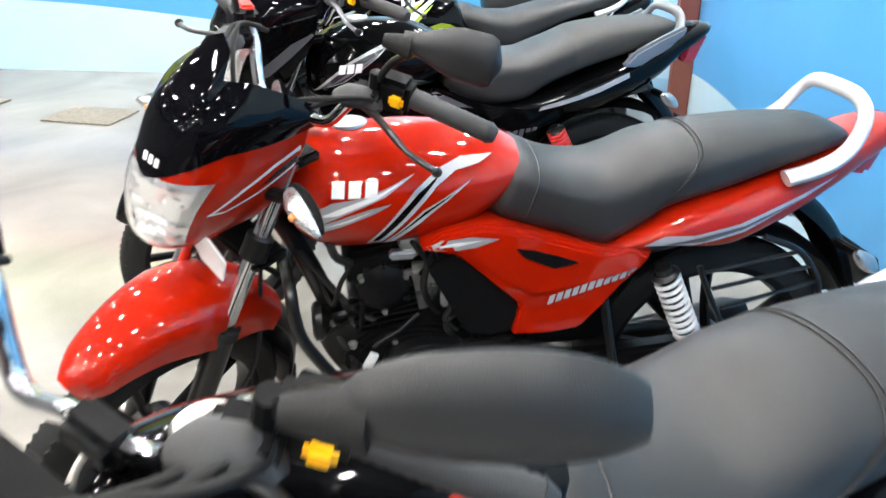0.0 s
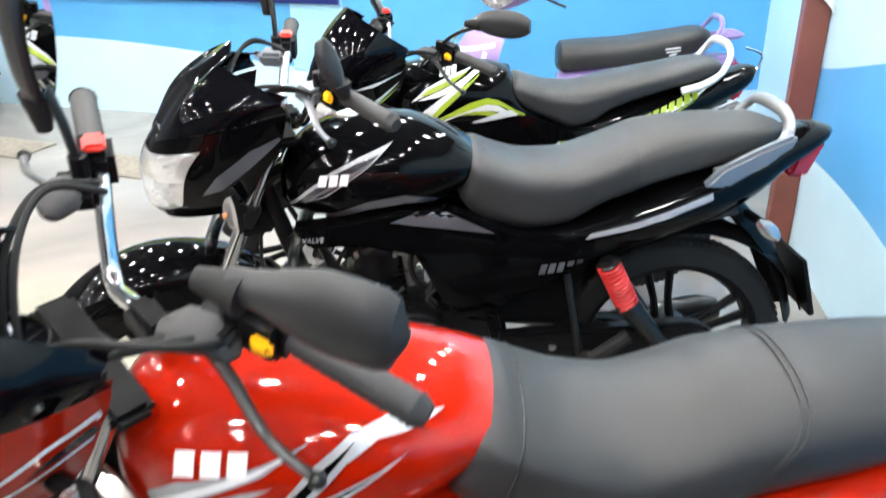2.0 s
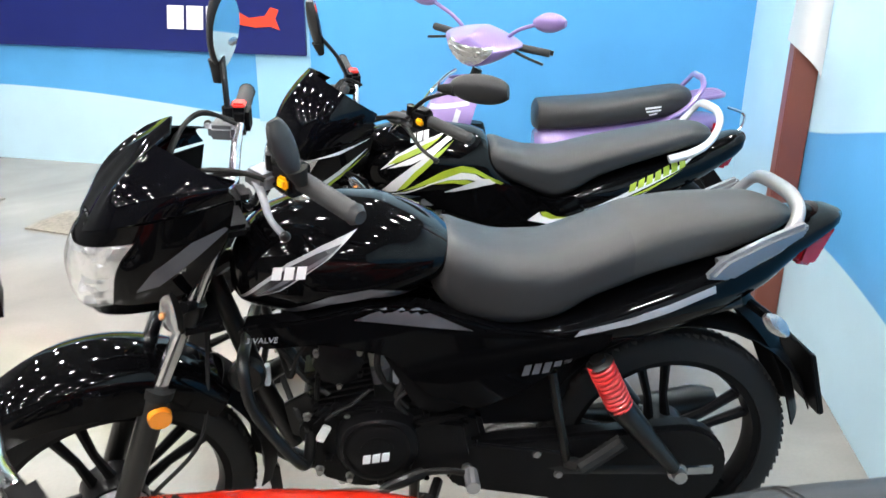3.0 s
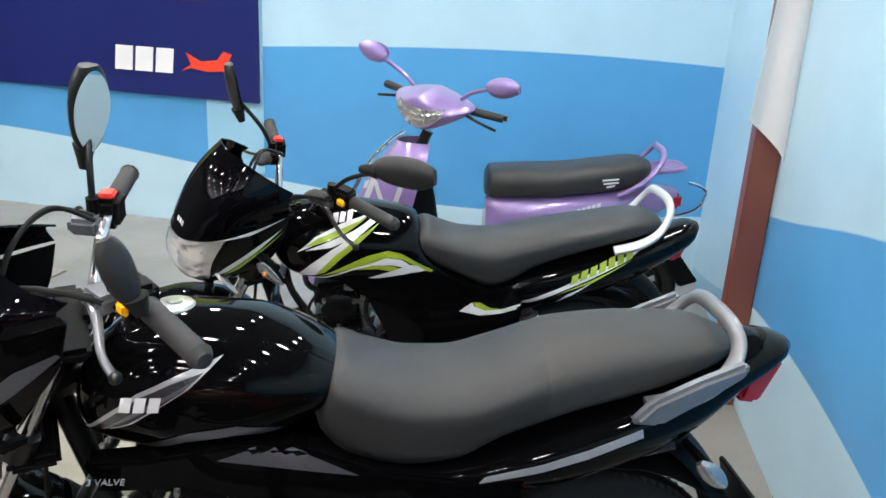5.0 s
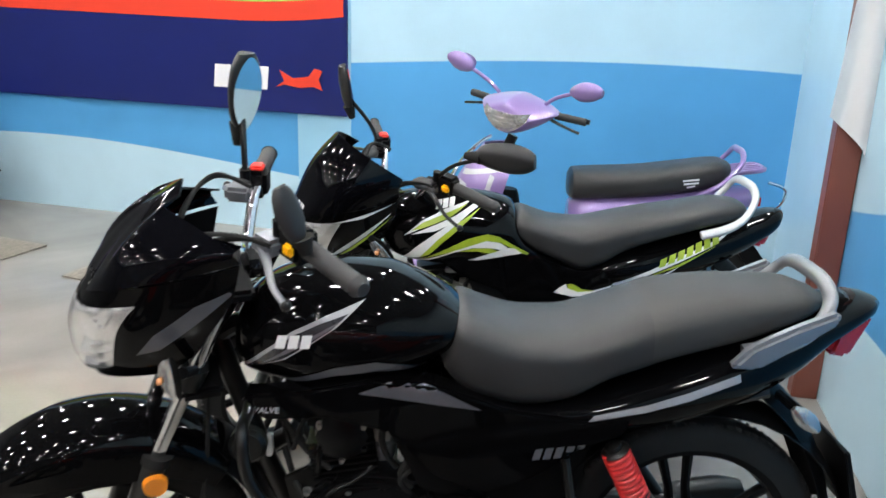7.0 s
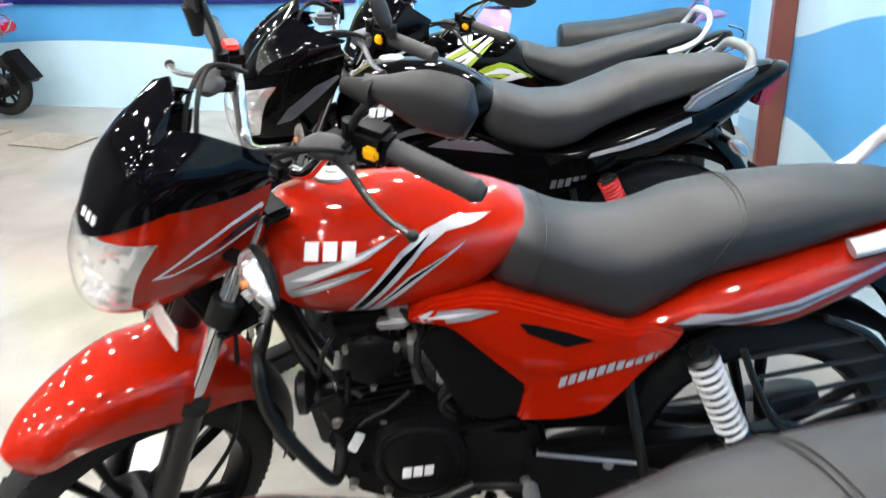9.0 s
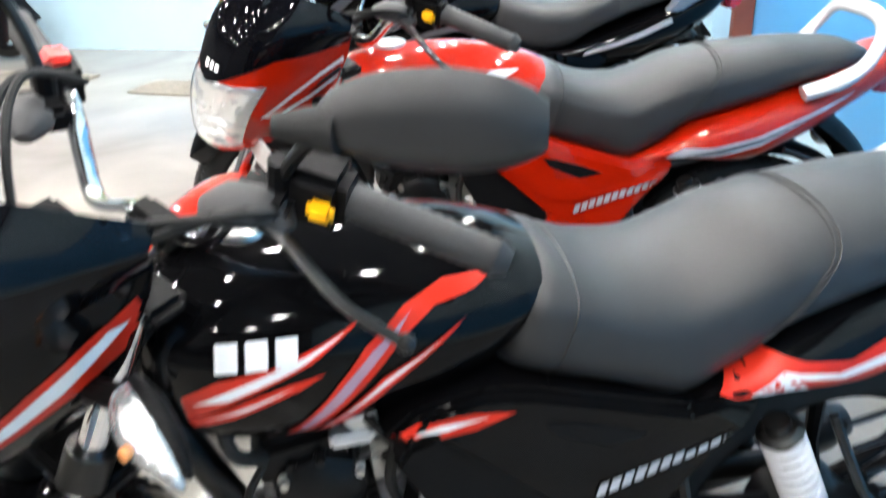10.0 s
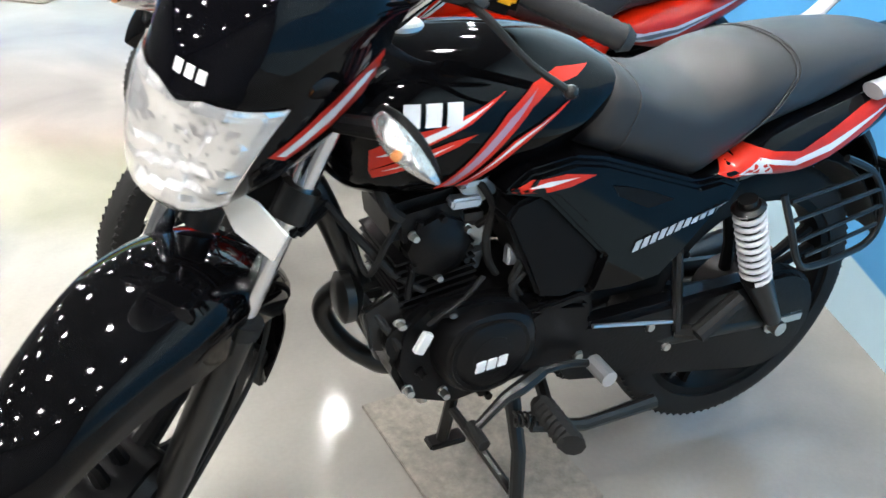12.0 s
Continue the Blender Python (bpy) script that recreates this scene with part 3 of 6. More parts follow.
    tall = cowl + [(cowl[-1][0] + 0.045, cowl[-1][1] + 0.018, cowl[-1][2], cowl[-1][3] + 0.006, cowl[-1][4], cowl[-1][5])]
    nose_bm = rings_mesh(u_rows(tall, 40, 60), cap=False, closed=False)
    nose = tree_of(nose_bm)
    nose_bm.free()

    def on_nose(y, z, lift):
        hit, nrm, _, _ = nose.ray_cast(Vector((-0.5, y, z)), Vector((1, 0, 0)))
        if hit is None:
            hit, nrm = Vector((0.10, y, z)), Vector((-1, 0, 0))
        if nrm.x > 0:
            nrm = -nrm
        return hit + nrm * lift

    cut = []
    for f in body.faces:
        c = f.calc_center_median()
        k = (c.z - L[0] - L[4] * min(1.0, abs(c.y) / L[3]) ** 2) / (L[1] - L[0])
        if 0.07 < k < 0.93 and abs(c.y) < (L[2] + (L[3] - L[2]) * max(0.0, min(1.0, k)) ** 0.8) * 0.90 and c.x < 0.16:
            cut.append(f)
        elif kind == "A":
            sn = min(1.0, abs(c.y) / brow[0]) ** 1.25
            if c.z > screen_foot((1 - sn * sn) ** 0.4):
                cut.append(f)
    bmesh.ops.delete(body, geom=cut, context="FACES")
    bmesh.ops.recalc_face_normals(body, faces=body.faces)
    bmesh.ops.solidify(body, geom=body.faces[:], thickness=0.003)
    fair = put("lamp_fairing", body, mats["cowl"], label=mats["cowl_label"], angle=60)
    rows = []
    for j in range(15):
        v = j / 14
        row = []
        for i in range(41):
            q = -1 + i / 20
            a = q * math.pi / 2
            cc_, ss_ = abs(math.cos(a)) ** 0.8, abs(math.sin(a)) ** 0.8
            sg = math.copysign(1, q)
            low_ = Vector((foot[0] + (brow[1] - foot[0]) * (1 - cc_), brow[0] * ss_ * sg, foot[1] + (brow[2] - foot[1]) * (1 - cc_) ** 0.45))
            if kind == "A":
                low_.z = screen_foot(cc_) - 0.007
                xn_ = float(np.interp(low_.z, [r[0] for r in cowl], [r[1] for r in cowl])) - 0.005
                low_.x = xn_ + (brow[1] - xn_) * (1 - cc_)
            u = abs(q)
            lift_ = 0.014 if kind == "A" else 0.0
            ty_ = float(np.interp(u, (0, 0.20, 0.30, 0.55, 0.8, 1.0), (0, horn[4] * 0.72, horn[4], 0.62 * corner[0], 0.88 * corner[0], corner[0])))
            tx_ = float(np.interp(u, (0, 0.20, 0.30, 0.55, 0.8, 1.0), (horn[0], horn[0] - 0.010, horn[2], horn[2] + 0.035, corner[1] - 0.045, corner[1])))
            tz_ = float(np.interp(u, (0, 0.20, 0.30, 0.55, 0.8, 1.0), (horn[1], horn[1] - 0.016, horn[3], horn[3] - 0.018 + lift_, corner[2] + 0.014 + lift_, corner[2])))
            if kind == "D":                       # plain domed screen
                ty_ = corner[0] * math.sin(u * math.pi / 2)
                tx_ = horn[0] + (corner[1] - horn[0]) * (1 - math.cos(u * math.pi / 2))
                tz_ = corner[2] + (horn[1] - corner[2]) * math.cos(u * math.pi / 2)
            top_ = Vector((tx_, ty_ * sg, tz_))
            p = low_.lerp(top_, v) + Vector((-0.014, 0.010 * sg * u, 0.008)) * math.sin(math.pi * v)
            row.append(p)
        rows.append(row)
    scr = shell_of(rows, 0.004)
    starget = tree_of(scr)
    scr_ob = put("windscreen", scr, "tint", label="dark tinted fly screen", angle=60)
    inner = rings_mesh(u_rows([(z, xn + 0.008, w - 0.007, xr - 0.002, p, l) for z, xn, w, xr, p, l in cowl], 24, 36), cap=False, closed=False)
    bmesh.ops.delete(inner, geom=[f for f in inner.faces if f.calc_center_median().x < 0.14], context="FACES")
    put("fairing_liner", inner, "plastic", fair, "black inner liner of the fairing")
    for k, (out, mat) in enumerate(mats["cowl_stickers"]):
        for s in (-1, 1):
            bm = sticker(out, target, s, 0.001 + 0.0006 * k)
            if bm.faces:
                put("decal", bm, mat, fair, smooth=True)
            else:
                bm.free()
    # word-like blocks low on the screen, as seen from the front
    for i in range(3):
        bm = bmesh.new()
        y0 = -0.022 + i * 0.0135
        vs = []
        for (yy, zz) in ((y0, foot[1] + 0.016), (y0 + 0.009, foot[1] + 0.016), (y0 + 0.011, foot[1] + 0.028), (y0 + 0.002, foot[1] + 0.028)):
            hit, nrm, _, _ = starget.ray_cast(Vector((-0.5, yy, zz)), Vector((1, 0, 0)))
            vs.append(bm.verts.new(hit + Vector((-0.0015, 0, 0.0))))
        bm.faces.new(vs)
        put("emblem", bm, "white", scr_ob, "small white emblem blocks", smooth=False)
    # lamp: reflector bowl behind a clear lens that follows the nose
    rnd = random.Random(7)
    lens_rows, bowl_rows = [], []
    for k in range(17):
        t = k / 16
        z = L[0] + (L[1] - L[0]) * t
        half = L[2] + (L[3] - L[2]) * t ** 0.8
        lr = []
        for i in range(25):
            q = -1 + i / 12
            y = half * q
            edge = min(1.0, 3.5 * min(t, 1 - t, (1 - abs(q)) * 0.8)) ** 0.6
            lr.append(on_nose(y, z + L[4] * q * q, 0.0036 + 0.004 * edge))
        lens_rows.append(lr)
    for k in range(25):
        t = k / 24
        z = L[0] + (L[1] - L[0]) * t
        half = L[2] + (L[3] - L[2]) * t ** 0.8
        br = []
        for i in range(37):
            q = -1 + 2 * i / 36
            y = half * q
            deep = max(0.0, 1 - (max(abs(q), abs(2 * t - 1)) / 0.82) ** 2)
            low_band = t < 0.52
            step = (k + (i + 1) // 6) % 4 if low_band else (i + k // 6) % 6
            rim = min(1.0, 8 * (1 - max(abs(q), abs(2 * t - 1))))
            fold = (0.0022 if low_band else 0.0012) * (step - 1.5 if deep > 0.3 else 0.45 * step) * rim
            br.append(on_nose(y, z + L[4] * q * q, 0.0016 - 0.022 * deep + fold + rnd.uniform(-0.0006, 0.0006) * min(1, 4 * deep)))
        bowl_rows.append(br)
    put("lamp_reflector", rings_mesh(bowl_rows, cap=False, closed=False), "reflector", fair, "faceted silver lamp reflector", smooth=False)
    put("bulb", lathe([(0.001, -0.02), (0.012, -0.018), (0.017, -0.004), (0.010, 0.02), (0.001, 0.02)], (0.078, 0, (L[0] + L[1]) / 2 + 0.01), "X", 14), "chrome", fair)
    lens = put("headlight_lens", shell_of(lens_rows, 0.002), "lens", fair, "clear headlight lens")
    lens.visible_shadow = False
    # turn signals on short stalks
    for s in (-1, 1):
        head, foot_ = mats.get("signal", ((0.220, 0.144, 0.978), (0.196, 0.236, 0.958)))
        a_, b_ = Vector((head[0], head[1] * s, head[2])), Vector((foot_[0], foot_[1] * s, foot_[2]))
        k_ = (b_ - a_).length / 0.113
        mid_ = (a_ + b_) / 2
        p = Vector((0.215, 0.100 * s, mid_.z - 0.02))
        q = mid_ + Vector((0.022, -0.014 * s, 0.004))
        stalk = put("turn_signal", tube([p, q], [0.014 * k_, 0.017 * k_], 10), "plastic", label="clear turn signal on a black stalk")
        n = 14
        rings, lens_r = [], []
        for k in range(n):
            t = k / (n - 1)
            r = math.sin(math.pi * (0.12 + 0.84 * t)) ** 0.6 * (1.02 - 0.34 * t) * k_ * 0.98
            c = a_.lerp(b_, t)
            circle = np.linspace(0, 2 * math.pi, 17)[:-1]
            rings.append([c + Vector((0.014 * k_ + 0.016 * math.cos(a) * r, 0.018 * math.cos(a) * r * s, 0.029 * math.sin(a) * r)) for a in circle])
            lens_r.append([c + Vector((0.004 * k_ + (0.036 if math.cos(a) < 0 else 0.006) * math.cos(a) * r, (0.006 * k_ + 0.013 * math.cos(a + 0.5) * r) * s, 0.024 * math.sin(a) * r)) for a in circle])
        put("signal_housing", rings_mesh(rings), "plastic", stalk)
        put("signal_lens", rings_mesh(lens_r), "signal", stalk, "clear faceted turn signal lens", angle=70)
        put("signal_bulb", lathe([(0.001, -0.004), (0.006, -0.003), (0.006, 0.004), (0.001, 0.006)], mid_ + Vector((-0.028 * k_, 0, 0.004)), "X", 10), "amber_dim", stalk)
    # handlebar and fittings
    T = Matrix.Translation((mats.get("bar_dx", 0.0), 0, mats.get("bar_dz", 0.0))) @ steered(st)
    h = mats["bar_z"]
    droop = mats.get("droop", 0.010)
    half = [(0.490, 0.355, h - droop), (0.464, 0.283, h + 0.002 - droop * 0.45), (0.440, 0.200, h + 0.004), (0.420, 0.150, h - 0.010), (0.404, 0.118, h - 0.055), (0.393, 0.092, h - 0.098), (0.385, 0.055, h - 0.112)]
    drop = mats.get("right_drop", 0.0)
    path = [(x, -y, z) for x, y, z in half] + [(0.383, 0.0, h - 0.114)] + [(x, y, z - drop * min(1.0, y / 0.12)) for x, y, z in half[::-1]]
    bar = put("handlebar", tube(path, 0.0115, 12, 6), "chrome", label="chrome tubular handlebar")
    for s in (-1, 1):
        h = mats["bar_z"] - (drop if s > 0 else 0.0)
        a, b = Vector((0.492, 0.360 * s, h - droop)), Vector((0.446, 0.228 * s, h + 0.004 - droop * 0.1))
        n = 26
        bm = tube([a + (b - a) * (k / (n - 1)) for k in range(n)], [0.0168 + 0.0014 * (k % 2) for k in range(n)], 14)
        put("grip", bm, "grip", bar, "ribbed black rubber grip")
        put("bar_end", tube([a + (a - b) * 0.10, a], [0.012, 0.0195], 12), "grip", bar)
        c = Vector((0.436, 0.198 * s, h + 0.004))
        mm = Matrix.Translation(c) @ Matrix.Rotation(radians(-21 * s), 4, "Z")
        bm = box(-0.026, -0.030, -0.032, 0.024, 0.030, 0.030, 0.010, m=mm)
        sw = put("switch_box", bm, "plastic", bar, "black switch box")
        if s < 0:
            bm = box(-0.035, -0.024, -0.012, -0.022, 0.002, 0.010, 0.005, m=mm)
            put("switch_button", bm, "yellow", bar, "yellow switch button")
        else:
            bm = box(-0.012, -0.02, 0.026, 0.016, 0.012, 0.038, 0.004, m=mm)
            put("switch_button", bm, "red_switch", bar, "red stop switch")
        # lever with its bracket
        p0 = Vector((0.402, 0.165 * s, h - 0.005))
        bm = box(-0.035, -0.028, -0.016, 0.02, 0.028, 0.016, 0.008, m=Matrix.Translation(p0) @ Matrix.Rotation(radians(-25 * s), 4, "Z"))
        put("lever_bracket", bm, "greyrail" if kind == "C" else "plastic", bar)
        if kind != "C":
            bm = tube([p0 + Vector((-0.052, -0.030 * s, 0.000)), p0 + Vector((-0.036, -0.012 * s, 0.004)), p0 + Vector((-0.014, 0.014 * s, 0.002)), p0 + Vector((-0.014, 0.040 * s, -0.008))],
                      [0.010, 0.028, 0.026, 0.010], 12, 4, flat=0.62)
            put("lever_boot", bm, "grip", bar, "dark grey rubber boot over the lever pivot")
        pts = [p0 + Vector((-0.025, 0.012 * s, -0.004)), Vector((0.378, 0.215 * s, h - 0.018)), Vector((0.376, 0.285 * s, h - 0.042)), Vector((0.392, 0.342 * s, h - 0.058))]
        pts = pts[:2] + [pts[1].lerp(p, mats.get("lever_k", 1.0)) for p in pts[2:]]
        lev = put("lever", tube(pts, [0.010, 0.0075, 0.006, 0.0065], 10, 6, flat=0.7), "greyrail" if kind == "C" else "frame", bar, "hand lever with ball end")
        bm = bmesh.new()
        bmesh.ops.create_uvsphere(bm, u_segments=10, v_segments=8, radius=0.0095, matrix=Matrix.Translation(pts[-1]))
        put("lever_ball", bm, "frame", bar)
        # mirror
        ms = mats["mirror"][0 if s < 0 else 1]
        b0 = Vector((0.408, 0.175 * s, h + 0.018))
        put("mirror_mount", tube([b0 - Vector((0, 0, 0.02)), b0 + Vector((0, 0, 0.022))], 0.012, 10), "plastic", bar)
        e = Vector(ms["end"])
        e.y *= s
        e.z += h - mats["bar_z"]
        mid = b0.lerp(e, 0.35) + Vector((0, 0, 0.02))
        stem = put("mirror_stem", tube([b0, mid, e], 0.0065, 10, 5), "frame", label="wing mirror on a black stem")
        mm = Matrix.Translation(e) @ Euler([radians(v) for v in ms["rot"]]).to_matrix().to_4x4() @ Matrix.Scale(ms.get("k", 1.0), 4)
        rings = []
        for k in range(15):
            t = k / 14
            z = -0.042 + 0.172 * t
            r = case_r(t, ms.get("form", ""))
            rings.append([mm @ Vector(((0.032 * (-abs(math.cos(a)) ** 1.5 if math.cos(a) < 0 else 0.35 * math.cos(a))) * (0.35 + 0.65 * r),
                                        0.052 * math.copysign(abs(math.sin(a)) ** 0.85, math.sin(a)) * r + 0.006 * (1 - t), z)) for a in np.linspace(0, 2 * math.pi, 25)[:-1]])
        put("mirror_case", rings_mesh(rings), "mirror_case", stem, "matt black mirror case", angle=40)
        put("mirror_boot", tube([mm @ Vector((-0.004, 0, -0.075)), mm @ Vector((-0.006, 0, -0.045)), mm @ Vector((-0.008, 0, -0.025))], [0.010, 0.016, 0.020], 12), "rubber", stem)
        bm = bmesh.new()
        vs = []
        for a in np.linspace(0, 2 * math.pi, 33)[:-1]:
            t = 0.5 + 0.47 * math.sin(a)
            r = case_r(t, ms.get("form", ""))
            vs.append(bm.verts.new(mm @ Vector((0.0118, 0.052 * r * 0.93 * math.copysign(abs(math.cos(a)) ** 0.7, math.cos(a)), -0.042 + 0.172 * t))))
        bm.faces.new(vs)
        put("mirror_glass", bm, "mirror", stem, "mirror glass", smooth=False)
    # instrument cluster and cables
    T = Matrix.Translation((mats.get("bar_dx", 0.0), 0, mats.get("bar_dz", 0.0))) @ front
    h = mats["bar_z"]
    zc = h - 0.125
    bm = prism([(0.135, zc - 0.040), (0.160, zc + 0.020), (0.200, zc + 0.040), (0.300, zc + 0.008), (0.325, zc - 0.030), (0.250, zc - 0.070)], -0.088, 0.088, 0.014)
    dash = put("instrument_cluster", bm, "engine", label="black instrument cluster with two dials")
    tip = Matrix.Rotation(radians(17), 4, "Y")
    for y, r in ((-0.042, 0.040), (0.046, 0.036)):
        mm = Matrix.Translation((0.252, y, zc + 0.026)) @ tip
        bm = lathe([(r * 0.9, 0.0), (r, 0.0), (r, 0.007), (r * 0.93, 0.008), (r * 0.9, 0.003)], axis="Z", segs=28)
        bm.transform(mm)
        put("dial_ring", bm, "plastic", dash)
        bm = lathe([(0.0005, 0.0), (r * 0.91, 0.0), (r * 0.91, 0.004), (0.0005, 0.004)], axis="Z", segs=28)
        bm.transform(mm)
        put("dial", bm, "tint", dash)
        bm = box(-0.002, -r * 0.1, 0.0045, 0.001, r * 0.75, 0.006, 0, m=mm)
        put("needle", bm, "white", dash)
    for i, (y0, y1, zz) in enumerate(((-0.15, -0.03, 0.0), (-0.13, 0.02, -0.012), (0.14, 0.03, 0.0), (0.12, -0.02, 0.012), (-0.165, 0.04, 0.01))):
        put("cable", tube([(0.405, y0, h - 0.01), (0.335, y0 * 0.95, h + 0.012 + zz), (0.27, (y0 + y1) / 2, h - 0.03 + zz), (0.235, y1, 0.95), (0.26, y1 * 0.7, 0.86)], 0.0045, 8, 7), "rubber", label="black control cable")
    put("headstock_clamp", box(0.364, -0.034, h - 0.135, 0.402, 0.034, h - 0.096, 0.010), "plastic")
    if mats.get("plate") == "corner":
        bm = bmesh.new()
        rim = [(0.045, 0.874), (0.045, 0.856), (-0.043, 0.846), (-0.063, 0.822), (-0.118, 0.812), (-0.127, 0.860), (-0.083, 0.882)]
        near = [bm.verts.new((0.110, y, z)) for y, z in rim]
        far = [bm.verts.new((0.113, y, z)) for y, z in rim]
        bm.faces.new(near)
        bm.faces.new(far[::-1])
        for k in range(len(rim)):
            n = (k + 1) % len(rim)
            bm.faces.new((near[k], far[k], far[n], near[n]))
        put("plate_holder", bm, "plate", label="blank white plate under the headlight", smooth=False)
    elif mats.get("plate"):
        bm = prism([(0.10, 0.835), (0.106, 0.84), (0.158, 0.772), (0.152, 0.768)], -0.115, 0.05, 0.002)
        put("plate_holder", bm, "plate", label="blank white plate under the headlight")


def motorcycle(m, st, kind, mats, label, group="row of parked motorcycles", size=1.0):
    bike = empty("motorcycle", Matrix.Identity(4), label, "motorcycle", group)
    paint = mats["paint"]
    rz = 0.366
    front_end(bike, st, kind, mats["guard"], mats)
    rear = (1.25, 0, rz)
    wheel(bike, rear, mats.get("rear_r", 0.302), 0.046, 5, None, 0.075, 0.1)
    # frame
    fr = part("frame", tube([(0.25, 0, 0.80), (0.36, 0, 0.86), (0.70, 0, 0.80), (0.95, 0, 0.70), (1.3, 0, 0.76)], 0.02, 10, 6), "frame", bike, "black tubular frame")
    lean = 0.055 if kind == "A" else 0.0
    bm = tube([(0.265 + lean * 0.4, 0, 0.84), (0.30 + lean, 0, 0.73), (0.36 + lean * 1.2, 0, 0.55), (0.42 + lean, 0, 0.41)], 0.021, 12, 5)
    part("down_tube", bm, "frame", fr)
    part("head_tube", tube([(0.19, 0, 0.70), (0.315, 0, 0.955)], 0.028, 14), "frame", fr)
    for s in (-1, 1):
        part("seat_rail", tube([(0.72, 0.09 * s, 0.70), (1.0, 0.1 * s, 0.69), (1.35, 0.09 * s, 0.76)], 0.012, 8, 4), "frame", fr)
        part("swing_arm", tube([(0.80, 0.085 * s, 0.42), (1.0, 0.1 * s, 0.385), (1.30, 0.1 * s, rz)], 0.021, 10, flat=1.2), "frame", bike, "black swing arm")
        bolt((1.25, 0.115 * s, rz), 0.013, 0.02 * -s, bike, name="axle_nut")
    # tank
    K = mats["tank"]
    tank = Loft(K, 46, 44)
    tbm = tank.mesh()
    target = tree_of(tbm)
    tk = part("fuel_tank", tbm, paint, bike, mats["tank_label"], angle=60)
    cap = part("fuel_cap", lathe([(0.001, 0.010), (0.012, 0.010), (0.014, 0.007), (0.030, 0.006), (0.034, 0.002), (0.036, -0.01), (0.001, -0.01)], (0.475, 0, max(k[1] for k in K) - 0.002), "Z", 28), "steel", tk, "round satin silver fuel cap")
    # seat
    S = Loft(mats["seat"], 48, 44)
    st_ob = part("seat", S.mesh(), "seat", bike, mats["seat_label"], angle=60)
    if mats.get("pillion"):
        st_ob.data.materials.append(M["seat_grey"])
        for p in st_ob.data.polygons:
            if p.center.x > mats["pillion"] and p.center.z > 0.83 + 0.12 * (p.center.x - 1.1):
                p.material_index = 1
    for x0 in mats["seams"]:
        pts = []
        for i in range(41):
            d = -62 + 304 * i / 40
            fold = d if d <= 90 else 180 - d
            x = x0 + float(np.interp(fold, (-62, -40, -20, -5, 10, 25, 45, 65, 90), (-0.125, -0.090, -0.055, -0.022, 0.004, 0.018, 0.026, 0.029, 0.030)))
            p = S.at(float(np.interp(x, S.k[:, 0], np.linspace(0, 1, len(S.k)))), radians(d))
            n = Vector((0, p.y, p.z - 0.86)).normalized()
            pts.append(p + n * 0.0016)
        part("seam", tube(pts, 0.0013, 6), "mirror_case", st_ob, "stitched seat seam")
    if mats["seams"]:
        pts = []
        for i in range(41):
            p = S.at(0.085, radians(-60 + 300 * i / 40))
            pts.append(p + Vector((0, p.y, p.z - 0.86)).normalized() * 0.0004)
        part("seam", tube(pts, 0.002, 6), "mirror_case", st_ob, "stitched seat seam")
    # side panels and tail
    panels = []
    for s in (-1, 1):
        for out, y0, y1, mat, lab in mats["panels"]:
            bm = prism(out, s * y0, s * y1, 0.006)
            if s < 0 and y1 > 0.125:
                panels.append(bm.copy())
            part("side_panel", bm, mat, bike, lab, angle=25)
    tail = Loft(mats["tail"], 30, 36)
    tl = tail.mesh()
    panels.append(tl.copy())
    tail_ob = part("tail_cowl", tl, paint, bike, mats["tail_label"], angle=60)
    sides = tree_of(*panels)
    mpan = []
    for p in panels[:-1]:
        mpan.append(mirrored(p))
    sides_r = tree_of(*mpan, panels[-1])
    for p in panels + mpan:
        p.free()
    for k, (out, mat) in enumerate(mats["tank_stickers"]):
        for s in (-1, 1):
            bm = sticker(out, target, s, 0.001 + 0.0004 * k)
            part("decal", bm, mat, tk)
    for k, (out, mat) in enumerate(mats["side_stickers"]):
        for s in (-1, 1):
            bm = sticker(out, sides if s < 0 else sides_r, s, 0.001 + 0.0004 * min(k, 5), 0.016)
            if bm.faces:
                part("decal", bm, mat, tail_ob)
            else:
                bm.free()
    # grab rail
    g = mats["grab"]
    pts = [(g[0], -0.135, g[1]), (g[0] + 0.07, -0.142, g[1] + 0.022), (g[0] + 0.125, -0.135, g[1] + 0.055), (g[0] + 0.158, -0.115, g[1] + 0.105),
           (g[0] + 0.165, -0.075, g[1] + 0.135), (g[0] + 0.168, 0, g[1] + 0.140)]
    gk = mats.get("grab_high", 1.0)
    pts = [(x, y, g[1] + (z - g[1]) * gk) for x, y, z in pts]
    pts = pts + [(x, -y, z) for x, y, z in pts[-2::-1]]
    part("grab_rail", tube(pts, [v * mats.get("grab_r", 1.0) for v in (0.024, 0.024, 0.019, 0.017, 0.016, 0.016, 0.016, 0.017, 0.019, 0.024, 0.024)], 12, 6, flat=0.62, up=(0, 0, 1)), mats["grab_mat"], bike, mats["grab_label"])
    for out in mats.get("grab_blade", ()):
        for s in (-1, 1):
            part("grab_blade", prism(out, 0.140 * s, 0.168 * s, 0.008), mats["grab_mat"], bike, "broad metallic foot of the grab rail")
    # tail lamp, rear guard, plate, signals
    te = mats["tail"][-1]
    bm = prism([(te[0] - 0.085, te[1] - 0.026), (te[0] - 0.022, te[1] - 0.022), (te[0] - 0.060, te[1] - 0.112), (te[0] - 0.105, te[1] - 0.106)], -0.060, 0.060, 0.010)
    part("tail_lamp", bm, "tail_red", bike, "red tail lamp lens")
    rend = mats.get("rear_end", (1.61, 0.50))
    rows = []
